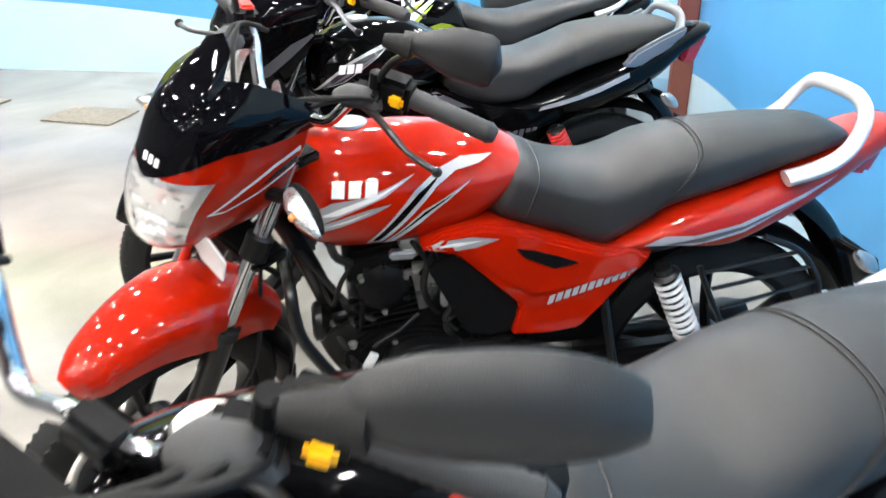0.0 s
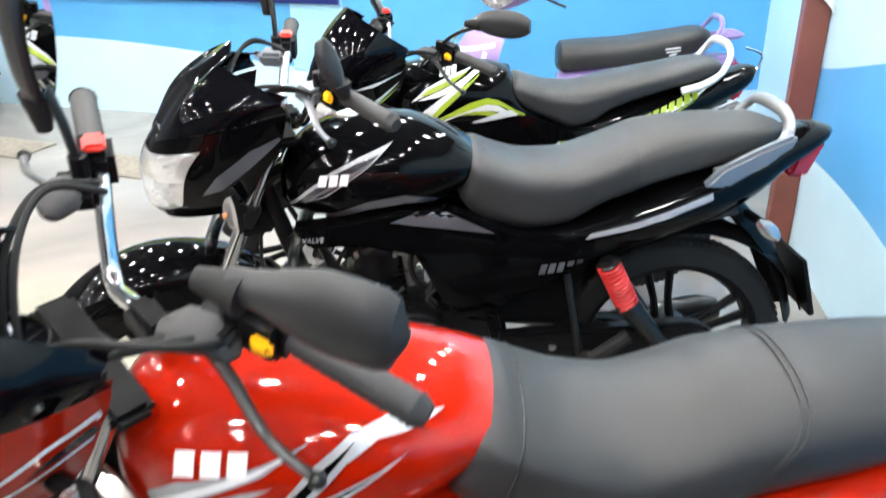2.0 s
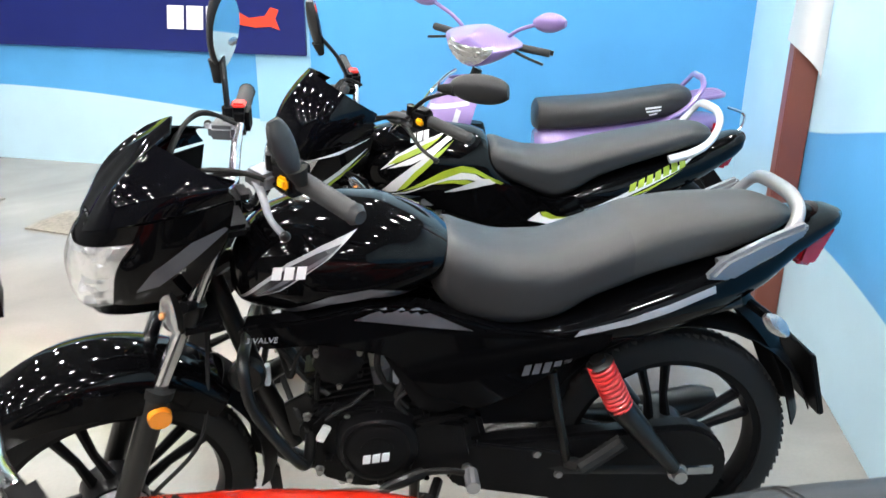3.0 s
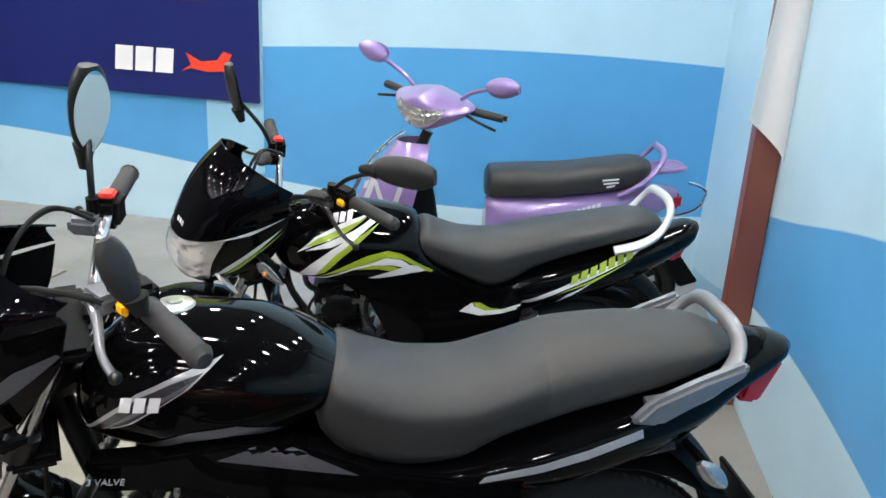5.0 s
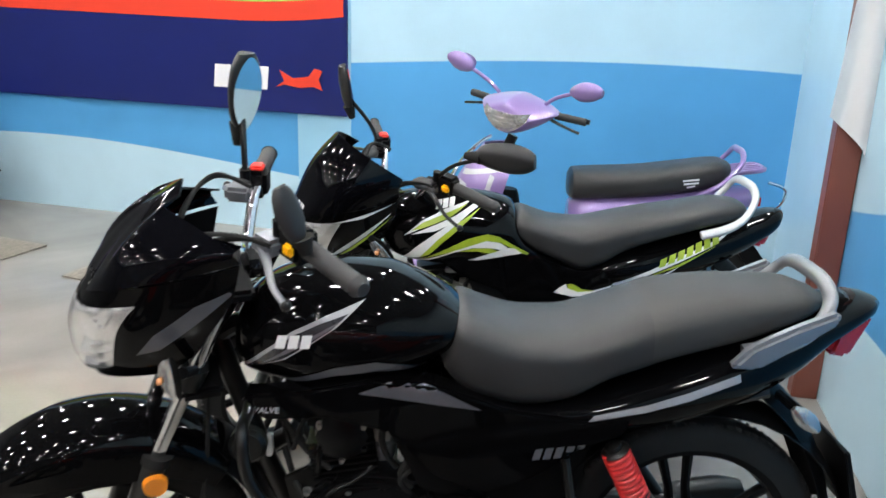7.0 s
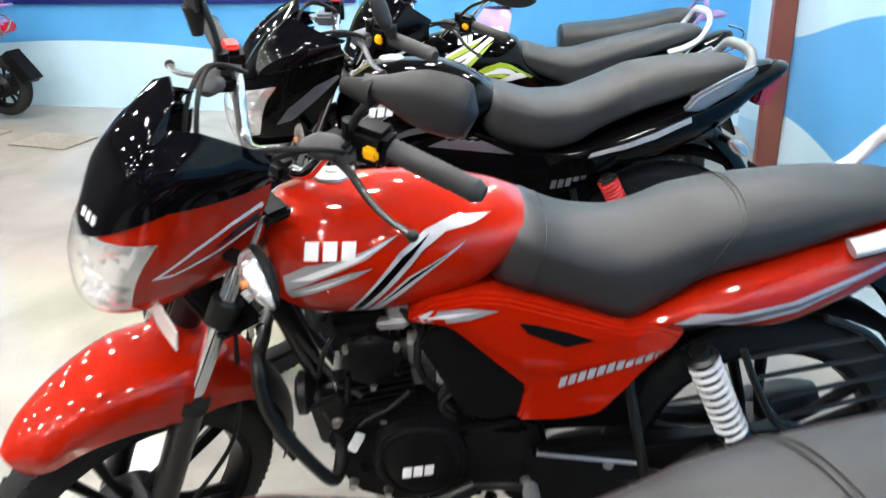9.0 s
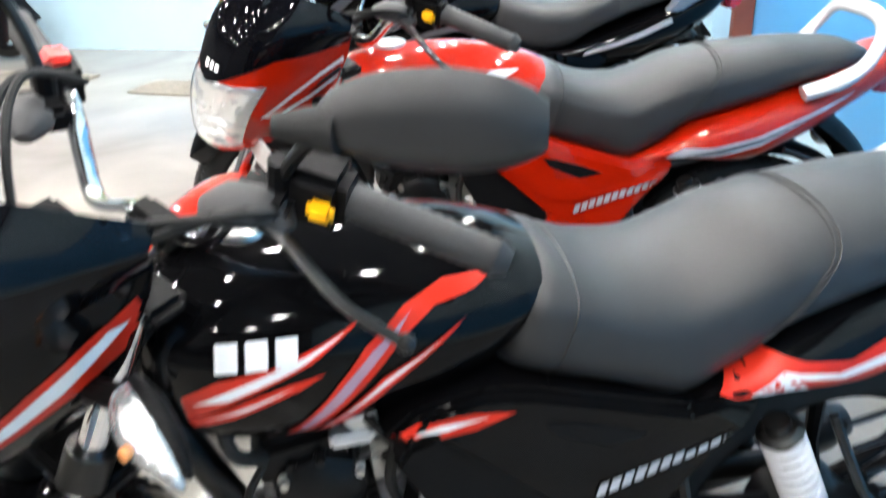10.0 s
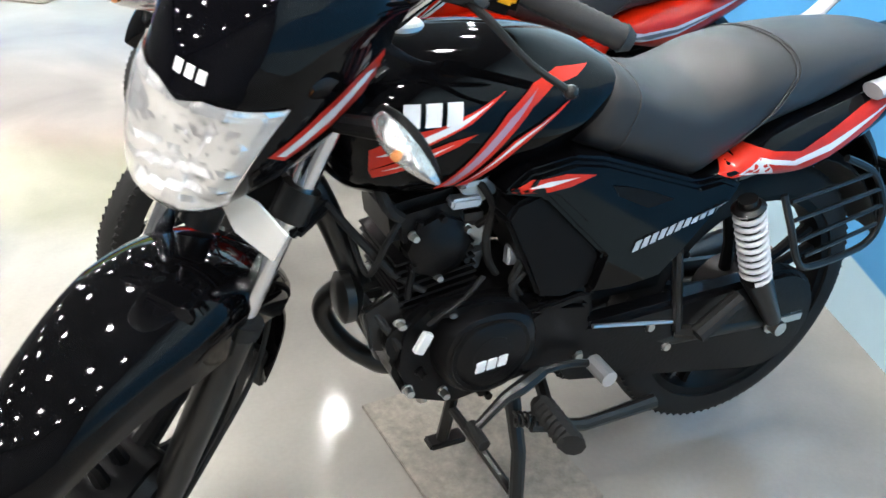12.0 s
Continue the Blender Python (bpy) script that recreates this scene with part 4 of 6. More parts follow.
    for k in range(14):
        t = k / 13
        p = Vector((rend[0] - 0.20, 0, 0.78)).lerp(Vector((rend[0], 0, rend[1])), t) + Vector((0.02, 0, 0.03)) * math.sin(math.pi * t)
        w_ = 0.070 - 0.012 * t
        rows.append([p + Vector((-0.03 * abs(i / 5 - 1) ** 2, w_ * (i / 5 - 1), -0.03 * abs(i / 5 - 1) ** 2)) for i in range(11)])
    part("rear_mudguard", shell_of(rows, 0.004), "plastic", bike, "black rear mudguard")
    rows = []
    for k in range(14):
        a = radians(150 - 130 * k / 13)
        rows.append([Vector((1.25 + (0.350 - 0.02 * abs(i / 5 - 1) ** 2) * math.cos(a), 0.07 * (i / 5 - 1), rz + (0.350 - 0.02 * abs(i / 5 - 1) ** 2) * math.sin(a))) for i in range(11)])
    part("inner_mudguard", shell_of(rows, 0.003), "plastic", bike)
    part("plate_holder", prism([(rend[0] - 0.030, 0.62), (rend[0] - 0.018, 0.62), (rend[0] + 0.028, rend[1] + 0.01), (rend[0] + 0.015, rend[1] + 0.005)], -0.08, 0.08, 0.003), "plastic", bike)
    rs = mats.get("rear_sig", (1.51, 0.655))
    for s in (-1, 1):
        q = part("turn_signal", tube([(rs[0] - 0.01, 0.05 * s, rs[1]), (rs[0], 0.13 * s, rs[1])], 0.011, 8), "plastic", bike, "clear rear turn signal")
        rings = []
        for k in range(11):
            t = k / 10
            r = math.sin(math.pi * (0.06 + 0.88 * t)) ** 0.6
            c = Vector((rs[0] - 0.025 + 0.05 * t, (0.140 + 0.01 * t) * s, rs[1] + 0.016 - 0.042 * t))
            rings.append([c + Vector((0.012 * math.cos(a) * r, 0.011 * math.sin(a) * r, 0.014 * math.cos(a) * r)) for a in np.linspace(0, 2 * math.pi, 13)[:-1]])
        part("signal_lens", rings_mesh(rings), "signal", q, "clear faceted turn signal lens")
    # shocks
    for s in (-1, 1):
        top_, low_ = mats.get("shock", ((1.077, 0.655), (1.145, 0.505)))
        a, b, c = Vector((top_[0], 0.138 * s, top_[1])), Vector((low_[0], 0.138 * s, low_[1])), Vector((1.235, 0.132 * s, 0.385))
        sh = part("rear_shock", tube([a + (a - b) * 0.12, a, b, b.lerp(c, 0.02)], [0.017, 0.017, 0.017, 0.017], 12), "frame", bike, mats["spring_label"])
        part("spring", coil(a, b, 0.0245, 0.0048, 10), mats["spring"], sh)
        part("shock_body", tube([b.lerp(c, -0.02), b.lerp(c, 0.5), c], [0.029, 0.022, 0.016], 12), "frame", sh)
        part("spring_seat", tube([a + (a - b) * 0.05, a + (a - b) * 0.005], [0.022, 0.030], 14), "frame", sh)
    bm = prism([(0.66, 0.70), (0.98, 0.71), (1.03, 0.64), (0.985, 0.47), (0.80, 0.47), (0.70, 0.56)], -0.068, 0.068, 0.010)
    part("battery_box", bm, "plastic", bike, "black battery box under the seat")
    # chain case
    pts = []
    for k in range(13):
        t = radians(70 + 180 * k / 12)
        pts.append((0.795 + 0.058 * math.cos(t), 0.405 + 0.062 * math.sin(t)))
    for k in range(17):
        t = radians(-105 + 190 * k / 16)
        pts.append((1.25 + 0.115 * math.cos(t), rz + 0.115 * math.sin(t)))
    cc = part("chain_case", prism(pts[::-1], -0.118, -0.07, 0.010), "engine", bike, "black enclosed chain case")
    part("chain_case_rib", tube([(0.805, -0.119, 0.462), (0.985, -0.119, 0.430)], 0.004, 8), "alloy" if kind == "A" else "engine", cc)
    for x, z in ((0.785, 0.405), (0.935, 0.43), (0.985, 0.375)):
        bolt((x, -0.118, z), 0.008, 0.006, cc)
    bolt((1.25, -0.125, rz), 0.016, 0.02, cc, "steel")
    part("chain_adjuster", box(1.27, -0.122, rz - 0.012, 1.335, -0.106, rz + 0.012, 0.004), "steel", cc)
    # lower rear guard rails
    if mats.get("saree_guard", True):
        gd = part("wheel_guard", tube([(1.140, -0.150, 0.675), (1.160, -0.165, 0.620), (1.204, -0.170, 0.540), (1.255, -0.170, 0.526), (1.375, -0.168, 0.548), (1.400, -0.166, 0.600), (1.386, -0.162, 0.645), (1.341, -0.158, 0.697), (1.270, -0.150, 0.728)], 0.0068, 8, 6), "frame", bike, "black tubular wheel guard")
        for a, b in (((1.166, -0.165, 0.629), (1.383, -0.162, 0.662)), ((1.190, -0.167, 0.585), (1.394, -0.164, 0.626)), ((1.215, -0.168, 0.550), (1.398, -0.165, 0.588)), ((1.150, -0.160, 0.665), (1.345, -0.158, 0.693))):
            part("guard_bar", tube([a, b], 0.0045, 6), "frame", gd)
    # engine
    case = [(0.445, 0.40), (0.475, 0.335), (0.56, 0.30), (0.68, 0.315), (0.80, 0.335), (0.835, 0.40), (0.815, 0.475), (0.70, 0.515), (0.60, 0.535), (0.50, 0.53), (0.455, 0.475)]
    en = part("engine", prism(case, -0.095, 0.095, 0.012), "engine", bike, "black single-cylinder engine")
    part("crank_cover", lathe([(0.001, -0.148), (0.050, -0.147), (0.062, -0.142), (0.080, -0.135), (0.088, -0.120), (0.090, -0.09)], (0.600, 0, 0.432), segs=40), "engine", en, "round black crank cover")
    part("cover_rim", torus_lathe([(0.064, -0.143), (0.069, -0.143), (0.070, -0.139), (0.064, -0.139)], (0.595, 0, 0.432), 40), "engine", en)
    for out in slab_word(0.565, 0.405, 0.020, 3, 0.12, 0.10, 0.80, 0.16):
        part("emblem", prism(out, -0.1505, -0.146, 0.001), "white", en, "white emblem blocks")
    part("sprocket_cover", prism([(0.655, 0.36), (0.76, 0.345), (0.80, 0.40), (0.785, 0.48), (0.70, 0.50), (0.65, 0.47)], -0.128, -0.09, 0.012), "engine", en)
    part("cover_flash", prism([(0.665, 0.488), (0.755, 0.515), (0.79, 0.505), (0.70, 0.475)], -0.132, -0.122, 0.004), "engine", en)
    for k in range(9):
        a = 2 * math.pi * k / 9
        bolt((0.585 + 0.096 * math.cos(a), -0.10, 0.425 + 0.096 * math.sin(a)), 0.0065, 0.016, en, "engine" if k % 3 else "steel")
    tilt = Matrix.Translation((0.535, 0, 0.52)) @ Matrix.Rotation(radians(-9), 4, "Y")
    bm = box(-0.045, -0.055, -0.02, 0.045, 0.055, 0.20, 0.008, m=tilt)
    cy = part("cylinder", bm, "engine", en, "black finned cylinder")
    for k in range(9):
        part("fin", box(-0.066, -0.078, 0.005 + k * 0.0135, 0.066, 0.078, 0.0095 + k * 0.0135, 0.0015, m=tilt), "engine", cy)
    bm = box(-0.06, -0.07, 0.13, 0.06, 0.07, 0.205, 0.014, m=tilt)
    part("cylinder_head", bm, "engine", cy)
    part("head_cover", lathe([(0.001, -0.090), (0.038, -0.088), (0.044, -0.084), (0.052, -0.080), (0.055, -0.06), (0.001, -0.06)], (0.522, 0, 0.645), segs=8), "engine", cy)
    for k in range(6):
        a = 2 * math.pi * (k + 0.5) / 6
        bolt((0.522 + 0.050 * math.cos(a), -0.078, 0.645 + 0.050 * math.sin(a)), 0.0055, 0.012, cy, "engine" if k % 2 else "steel")
    for k in range(5):
        part("cover_rib", torus_lathe([(0.022 + 0.010 * k, -0.149 + 0.0012 * k), (0.025 + 0.010 * k, -0.149 + 0.0012 * k), (0.025 + 0.010 * k, -0.144), (0.022 + 0.010 * k, -0.144)], (0.595, 0, 0.432), 32), "engine", en) if k in (1, 4) else None
    part("clutch_bracket", box(0.535, -0.085, 0.705, 0.585, -0.06, 0.722, 0.004), "alloy", en, "small silver bracket")
    part("head_bracket", prism([(0.55, 0.735), (0.60, 0.75), (0.615, 0.72), (0.575, 0.70)], -0.075, -0.055, 0.003), "steel", en)
    part("engine_mount", prism([(0.405, 0.52), (0.455, 0.56), (0.485, 0.50), (0.47, 0.42), (0.42, 0.43)], -0.072, -0.058, 0.004), "frame", en)
    part("breather_pipe", tube([(0.64, -0.09, 0.70), (0.655, -0.105, 0.63), (0.64, -0.105, 0.57), (0.66, -0.1, 0.52)], 0.0075, 8, 6), "rubber", en)
    part("ignition_lead", tube([(0.47, -0.06, 0.70), (0.44, -0.07, 0.66), (0.42, -0.05, 0.60), (0.40, -0.03, 0.66)], 0.005, 8, 6), "rubber", en)
    for x, z in ((0.455, 0.50), (0.475, 0.36), (0.62, 0.315), (0.70, 0.335), (0.79, 0.37), (0.775, 0.47), (0.70, 0.495)):
        bolt((x, -0.097, z), 0.007, 0.014, en, "steel" if x < 0.5 else "engine")
    part("spark_plug", tube([(0.46, -0.07, 0.70), (0.43, -0.09, 0.73), (0.42, -0.06, 0.77)], 0.009, 8, 4), "rubber", cy)
    part("carburettor", box(0.570, -0.05, 0.61, 0.630, 0.03, 0.670, 0.014), "steel", en, "silver carburettor")
    part("carburettor_bowl", lathe([(0.001, -0.03), (0.024, -0.03), (0.028, 0.0), (0.028, 0.02), (0.001, 0.02)], (0.60, -0.02, 0.585), "Z", 16), "alloy", en)
    part("intake_rubber", tube([(0.55, 0, 0.66), (0.66, 0, 0.655), (0.74, 0, 0.65)], [0.024, 0.028, 0.034], 12, 4), "rubber", en)
    part("cam_chain_rib", tube([(0.475, -0.078, 0.545), (0.478, -0.078, 0.60), (0.490, -0.074, 0.69)], 0.006, 8, 4), "engine", en)
    part("cover_lug", prism([(0.50, 0.505), (0.53, 0.53), (0.60, 0.535), (0.655, 0.515), (0.64, 0.495), (0.54, 0.495)], -0.112, -0.09, 0.006), "engine", en)
    part("cable_guide", tube([(0.495, -0.115, 0.50), (0.515, -0.125, 0.535), (0.55, -0.12, 0.56), (0.585, -0.11, 0.60)], 0.0045, 8, 6), "rubber", en)
    part("fuel_hose", tube([(0.56, -0.06, 0.765), (0.585, -0.085, 0.735), (0.61, -0.075, 0.69), (0.60, -0.05, 0.655)], 0.006, 8, 6), "rubber", en)
    part("fuel_tap", box(0.552, -0.085, 0.738, 0.590, -0.055, 0.762, 0.005), "alloy", en, "small silver fuel tap")
    part("sensor", box(0.632, -0.098, 0.60, 0.655, -0.080, 0.635, 0.004), "alloy", en)
    part("drain_plug", lathe([(0.001, -0.02), (0.010, -0.02), (0.012, -0.01), (0.012, 0.0), (0.001, 0.0)], (0.52, -0.06, 0.318), "Z", 6), "steel", en)
    part("starter_motor", tube([(0.47, -0.09, 0.45), (0.47, 0.09, 0.45)], 0.034, 16), "engine", en)
    bm = box(-0.009, -0.006, -0.019, 0.009, 0.006, 0.019, 0.002, m=Matrix.Translation((0.487, -0.116, 0.462)) @ Matrix.Rotation(radians(28), 4, "Y"))
    part("engine_sticker", bm, "plate", en, "small white sticker")
    part("wiring", tube([(0.70, -0.1, 0.62), (0.64, -0.11, 0.56), (0.66, -0.1, 0.49), (0.70, -0.08, 0.40)], 0.006, 8, 6), "rubber", en)
    for k, (a, b, c) in enumerate((((0.36, -0.03, 0.72), (0.44, -0.06, 0.62), (0.50, -0.08, 0.56)), ((0.62, -0.07, 0.72), (0.60, -0.08, 0.64), (0.63, -0.07, 0.56)), ((0.40, -0.02, 0.58), (0.43, -0.07, 0.50), (0.46, -0.09, 0.44)))):
        part("hose", tube([a, b, c], 0.007, 8, 6), "rubber", en)
    header = [(0.42, 0.03, 0.60), (0.34, 0.05, 0.52), (0.36, 0.07, 0.36), (0.50, 0.11, 0.27), (0.80, 0.13, 0.27)]
    if kind == "A":
        header = [(0.52, 0.02, 0.56), (0.45, 0.07, 0.52), (0.405, 0.115, 0.455), (0.420, 0.110, 0.395), (0.47, 0.085, 0.345), (0.56, 0.11, 0.285), (0.80, 0.13, 0.27)]
    part("exhaust_pipe", tube(header, 0.019, 12, 6), "frame", bike, "black exhaust pipe")
    part("silencer", tube([(0.80, 0.13, 0.27), (0.90, 0.15, 0.285), (1.40, 0.165, 0.36), (1.45, 0.165, 0.367)], [0.022, 0.042, 0.045, 0.03], 16), "frame", bike, "black silencer")
    if kind == "A":
        part("horn", lathe([(0.001, -0.016), (0.030, -0.016), (0.041, -0.010), (0.041, 0.004), (0.020, 0.022), (0.001, 0.022)], (0.394, -0.030, 0.556), "X", 24), "frame", bike, "round black horn")
        part("horn_bracket", box(0.408, -0.040, 0.548, 0.450, -0.014, 0.566, 0.003), "frame", bike)
        part("tube_sticker", box(0.428, -0.024, 0.518, 0.444, -0.0215, 0.562, 0.001), "plate", bike)
    else:
        part("horn", lathe([(0.001, -0.02), (0.030, -0.020), (0.038, -0.012), (0.038, 0.006), (0.018, 0.022), (0.001, 0.022)], (0.335, -0.055, 0.615), segs=24), "frame", bike, "round black horn")
        part("guard_sticker", box(0.366, -0.04, 0.575, 0.378, -0.018, 0.62, 0.002), "plate", bike)
    if mats.get("crash_guard", True):
        pts = [(0.33, 0.03, 0.69), (0.338, -0.06, 0.688), (0.345, -0.150, 0.702), (0.350, -0.176, 0.655), (0.366, -0.180, 0.595), (0.425, -0.178, 0.500), (0.452, -0.160, 0.462), (0.460, -0.10, 0.480), (0.455, -0.03, 0.49)]
        cg = part("crash_guard", tube(pts, 0.0118, 12, 6), "frame", bike, "black tubular crash guard")
        part("crash_guard_tube", tube([(x, -y, z) for x, y, z in pts], 0.0118, 12, 6), "frame", cg)
    # stands, pegs, pedals
    stand = part("centre_stand", tube([(0.70, -0.06, 0.30), (0.69, -0.12, 0.22), (0.685, -0.155, 0.02)], [0.016, 0.014, 0.014], 10), "frame", bike, "black centre stand, lowered")
    part("stand_leg", tube([(0.70, 0.06, 0.30), (0.69, 0.12, 0.22), (0.685, 0.155, 0.02)], [0.016, 0.014, 0.014], 10), "frame", stand)
    part("stand_bar", tube([(0.688, -0.14, 0.12), (0.688, 0.14, 0.12)], 0.010, 8), "frame", stand)
    for s in (-1, 1):
        part("stand_foot", box(0.65, 0.155 * s - 0.02, 0.0055, 0.735, 0.155 * s + 0.02, 0.02, 0.004), "frame", stand)
    part("stand_lever", tube([(0.69, -0.15, 0.06), (0.75, -0.17, 0.045), (0.80, -0.2, 0.045)], 0.007, 8, 4), "frame", stand)
    sd = part("side_stand", tube([(0.70, -0.13, 0.285), (0.80, -0.15, 0.272), (0.95, -0.155, 0.285)], [0.013, 0.012, 0.014], 10), "frame", bike, "black side stand, folded up")
    part("stand_spring", coil((0.67, -0.12, 0.30), (0.76, -0.14, 0.285), 0.012, 0.003, 9), "frame", sd)
    for s in (-1, 1):
        pg = part("footrest", tube([(0.725, 0.10 * s, 0.36), (0.705, 0.16 * s, 0.352)], 0.012, 8), "frame", bike, "black rubber footrest")
        bm = tube([(0.702 - 0.004 * (k % 2), (0.15 + 0.10 * k / 15) * s, 0.348 - 0.006 * k / 15) for k in range(16)], [0.020 + 0.002 * (k % 2) for k in range(16)], 10)
        part("peg_rubber", bm, "rubber", pg)
        pp = part("pillion_footrest", tube([(1.000, 0.115 * s, 0.405), (1.025, 0.135 * s, 0.408)], 0.014, 8), "frame", bike)
        bm = tube([(1.025 + 0.085 * k / 13, 0.146 * s, 0.408 + 0.062 * k / 13) for k in range(14)], [0.017 + 0.002 * (k % 2) for k in range(14)], 10)
        part("peg_rubber", bm, "rubber", pp)
        part("peg_hanger", tube([(0.96, 0.105 * s, 0.62), (1.00, 0.12 * s, 0.41)], 0.010, 8), "frame", pp)
    gl = part("gear_lever", tube([(0.690, -0.150, 0.420), (0.645, -0.165, 0.412), (0.610, -0.170, 0.400), (0.560, -0.178, 0.362)], [0.012, 0.013, 0.010, 0.007], 8, 5), "frame", bike, "black steel gear lever")
    part("lever_rubber", tube([(0.557, -0.165, 0.360), (0.557, -0.212, 0.356)], 0.011, 10), "rubber", gl)
    part("heel_arm", tube([(0.690, -0.150, 0.420), (0.740, -0.155, 0.425), (0.788, -0.160, 0.418)], 0.007, 8, 4), "frame", gl)
    part("heel_pad", tube([(0.788, -0.155, 0.418), (0.788, -0.205, 0.416)], 0.015, 10), "alloy", gl)
    # the crankcase sits high under the frame
    for ob in [en] + [o for o in bike.children_recursive if o.parent is en and not o.name.startswith("cylinder")]:
        for v in ob.data.vertices:
            v.co.z += 0.042 * min(1.0, max(0.0, (0.60 - v.co.z) / 0.12))
    for extra in mats.get("extras", ()):
        extra(bike)
    bike.matrix_world = m @ Matrix.Scale(size, 4)
    return bike


TANK_A = [(0.345, 0.895, 0.800, 0.050, 0.850, 2.2, 2.2, 0), (0.358, 0.922, 0.770, 0.084, 0.850, 2.2, 2.3, 0), (0.395, 0.945, 0.738, 0.112, 0.848, 1.95, 2.4, 0),
          (0.46, 0.958, 0.727, 0.129, 0.846, 1.95, 2.6, 0.05), (0.55, 0.960, 0.730, 0.134, 0.848, 1.95, 2.6, 0.12), (0.650, 0.950, 0.742, 0.134, 0.852, 1.95, 2.5, 0.28),
          (0.722, 0.932, 0.762, 0.126, 0.860, 1.95, 2.4, 0.38), (0.768, 0.914, 0.795, 0.112, 0.866, 2.2, 2.2, 0.42)]
SEAT_A = [(0.750, 0.903, 0.800, 0.102, 0.862, 2.6, 3, 0.42), (0.765, 0.912, 0.785, 0.121, 0.860, 2.15, 3.5, 0.42), (0.814, 0.893, 0.764, 0.1285, 0.846, 2.15, 4, 0.30),
          (0.88, 0.874, 0.738, 0.132, 0.822, 2.15, 4, 0.12), (0.95, 0.870, 0.706, 0.134, 0.806, 2.15, 4, 0), (1, 0.882, 0.732, 0.133, 0.818, 2.15, 4, 0),
          (1.07, 0.908, 0.778, 0.131, 0.842, 2.15, 4, 0), (1.2, 0.924, 0.812, 0.124, 0.868, 2.15, 4, 0), (1.32, 0.928, 0.845, 0.112, 0.888, 2.15, 3.5, 0),
          (1.42, 0.923, 0.868, 0.090, 0.895, 2.3, 3, 0), (1.468, 0.908, 0.880, 0.062, 0.894, 2.5, 3, 0), (1.482, 0.896, 0.886, 0.035, 0.891, 2.2, 2.5, 0)]
TAIL_A = [(0.965, 0.726, 0.712, 0.128, 0.719, 2.5, 2.5, 0), (1.00, 0.742, 0.706, 0.144, 0.726, 2.5, 2.5, 0), (1.06, 0.778, 0.704, 0.152, 0.738, 2.5, 2.5, 0), (1.13, 0.806, 0.690, 0.154, 0.742, 2.6, 2.4, 0),
          (1.197, 0.824, 0.680, 0.152, 0.752, 2.6, 2.4, 0), (1.317, 0.850, 0.722, 0.142, 0.790, 2.5, 2.3, 0), (1.42, 0.878, 0.782, 0.122, 0.830, 2.4, 2.2, 0),
          (1.50, 0.902, 0.822, 0.092, 0.862, 2.4, 2.2, 0), (1.58, 0.922, 0.862, 0.058, 0.892, 2.3, 2.2, 0), (1.60, 0.918, 0.885, 0.030, 0.902, 2.0, 2.0, 0)]
TAIL_D = [(0.99, 0.745, 0.700, 0.118, 0.722, 2.5, 2.5, 0), (1.06, 0.785, 0.668, 0.131, 0.730, 2.5, 2.5, 0), (1.13, 0.806, 0.662, 0.131, 0.737, 2.6, 2.4, 0),
          (1.26, 0.838, 0.690, 0.124, 0.768, 2.6, 2.4, 0), (1.40, 0.868, 0.742, 0.108, 0.812, 2.5, 2.3, 0), (1.50, 0.900, 0.795, 0.085, 0.852, 2.4, 2.2, 0),
          (1.58, 0.922, 0.850, 0.058, 0.890, 2.3, 2.2, 0), (1.60, 0.918, 0.880, 0.030, 0.900, 2.0, 2.0, 0)]
SEAT_D = [(0.742, 0.895, 0.850, 0.098, 0.868, 2.6, 3, 0.36), (0.757, 0.908, 0.830, 0.118, 0.865, 2.15, 3.5, 0.36), (0.81, 0.892, 0.795, 0.127, 0.848, 2.15, 4, 0.28),
          (0.88, 0.876, 0.760, 0.131, 0.825, 2.15, 4, 0.12), (0.96, 0.874, 0.724, 0.132, 0.812, 2.15, 4, 0), (1.01, 0.882, 0.740, 0.131, 0.822, 2.15, 4, 0),
          (1.09, 0.900, 0.790, 0.128, 0.848, 2.15, 4, 0), (1.26, 0.930, 0.850, 0.118, 0.888, 2.15, 4, 0), (1.40, 0.952, 0.885, 0.100, 0.918, 2.15, 3.5, 0),
          (1.46, 0.945, 0.900, 0.075, 0.920, 2.5, 3, 0), (1.478, 0.930, 0.908, 0.04, 0.918, 2.2, 2.5, 0)]
PANEL_A = [(0.585, 0.750), (0.624, 0.782), (0.70, 0.795), (0.755, 0.786), (0.85, 0.755), (0.95, 0.722), (1.0, 0.728), (1.045, 0.712), (1.030, 0.682),
           (0.985, 0.640), (0.945, 0.592), (0.906, 0.553), (0.84, 0.545), (0.766, 0.549), (0.784, 0.614), (0.723, 0.672), (0.659, 0.733)]
BOX_A = [(0.602, 0.700), (0.618, 0.724), (0.657, 0.736), (0.723, 0.676), (0.786, 0.616), (0.778, 0.556), (0.733, 0.540), (0.678, 0.552), (0.649, 0.611)]
RIDGE_A = [(0.600, 0.750), (0.630, 0.776), (0.70, 0.788), (0.755, 0.779), (0.85, 0.748), (0.95, 0.715), (0.996, 0.721), (1.035, 0.706), (1.018, 0.678), (0.95, 0.660), (0.869, 0.644), (0.80, 0.638), (0.73, 0.684), (0.668, 0.738)]
VENT_A = [(0.753, 0.752), (0.80, 0.743), (0.851, 0.727), (0.912, 0.702), (0.843, 0.689), (0.778, 0.719)]


def fade_word(x0, z0, rise, n, h, lean=0.25):
    return slab_word(x0, z0, h, n, lean, rise, 0.62, 0.22)


def mirror_pair(left, right):
    return (left, right)


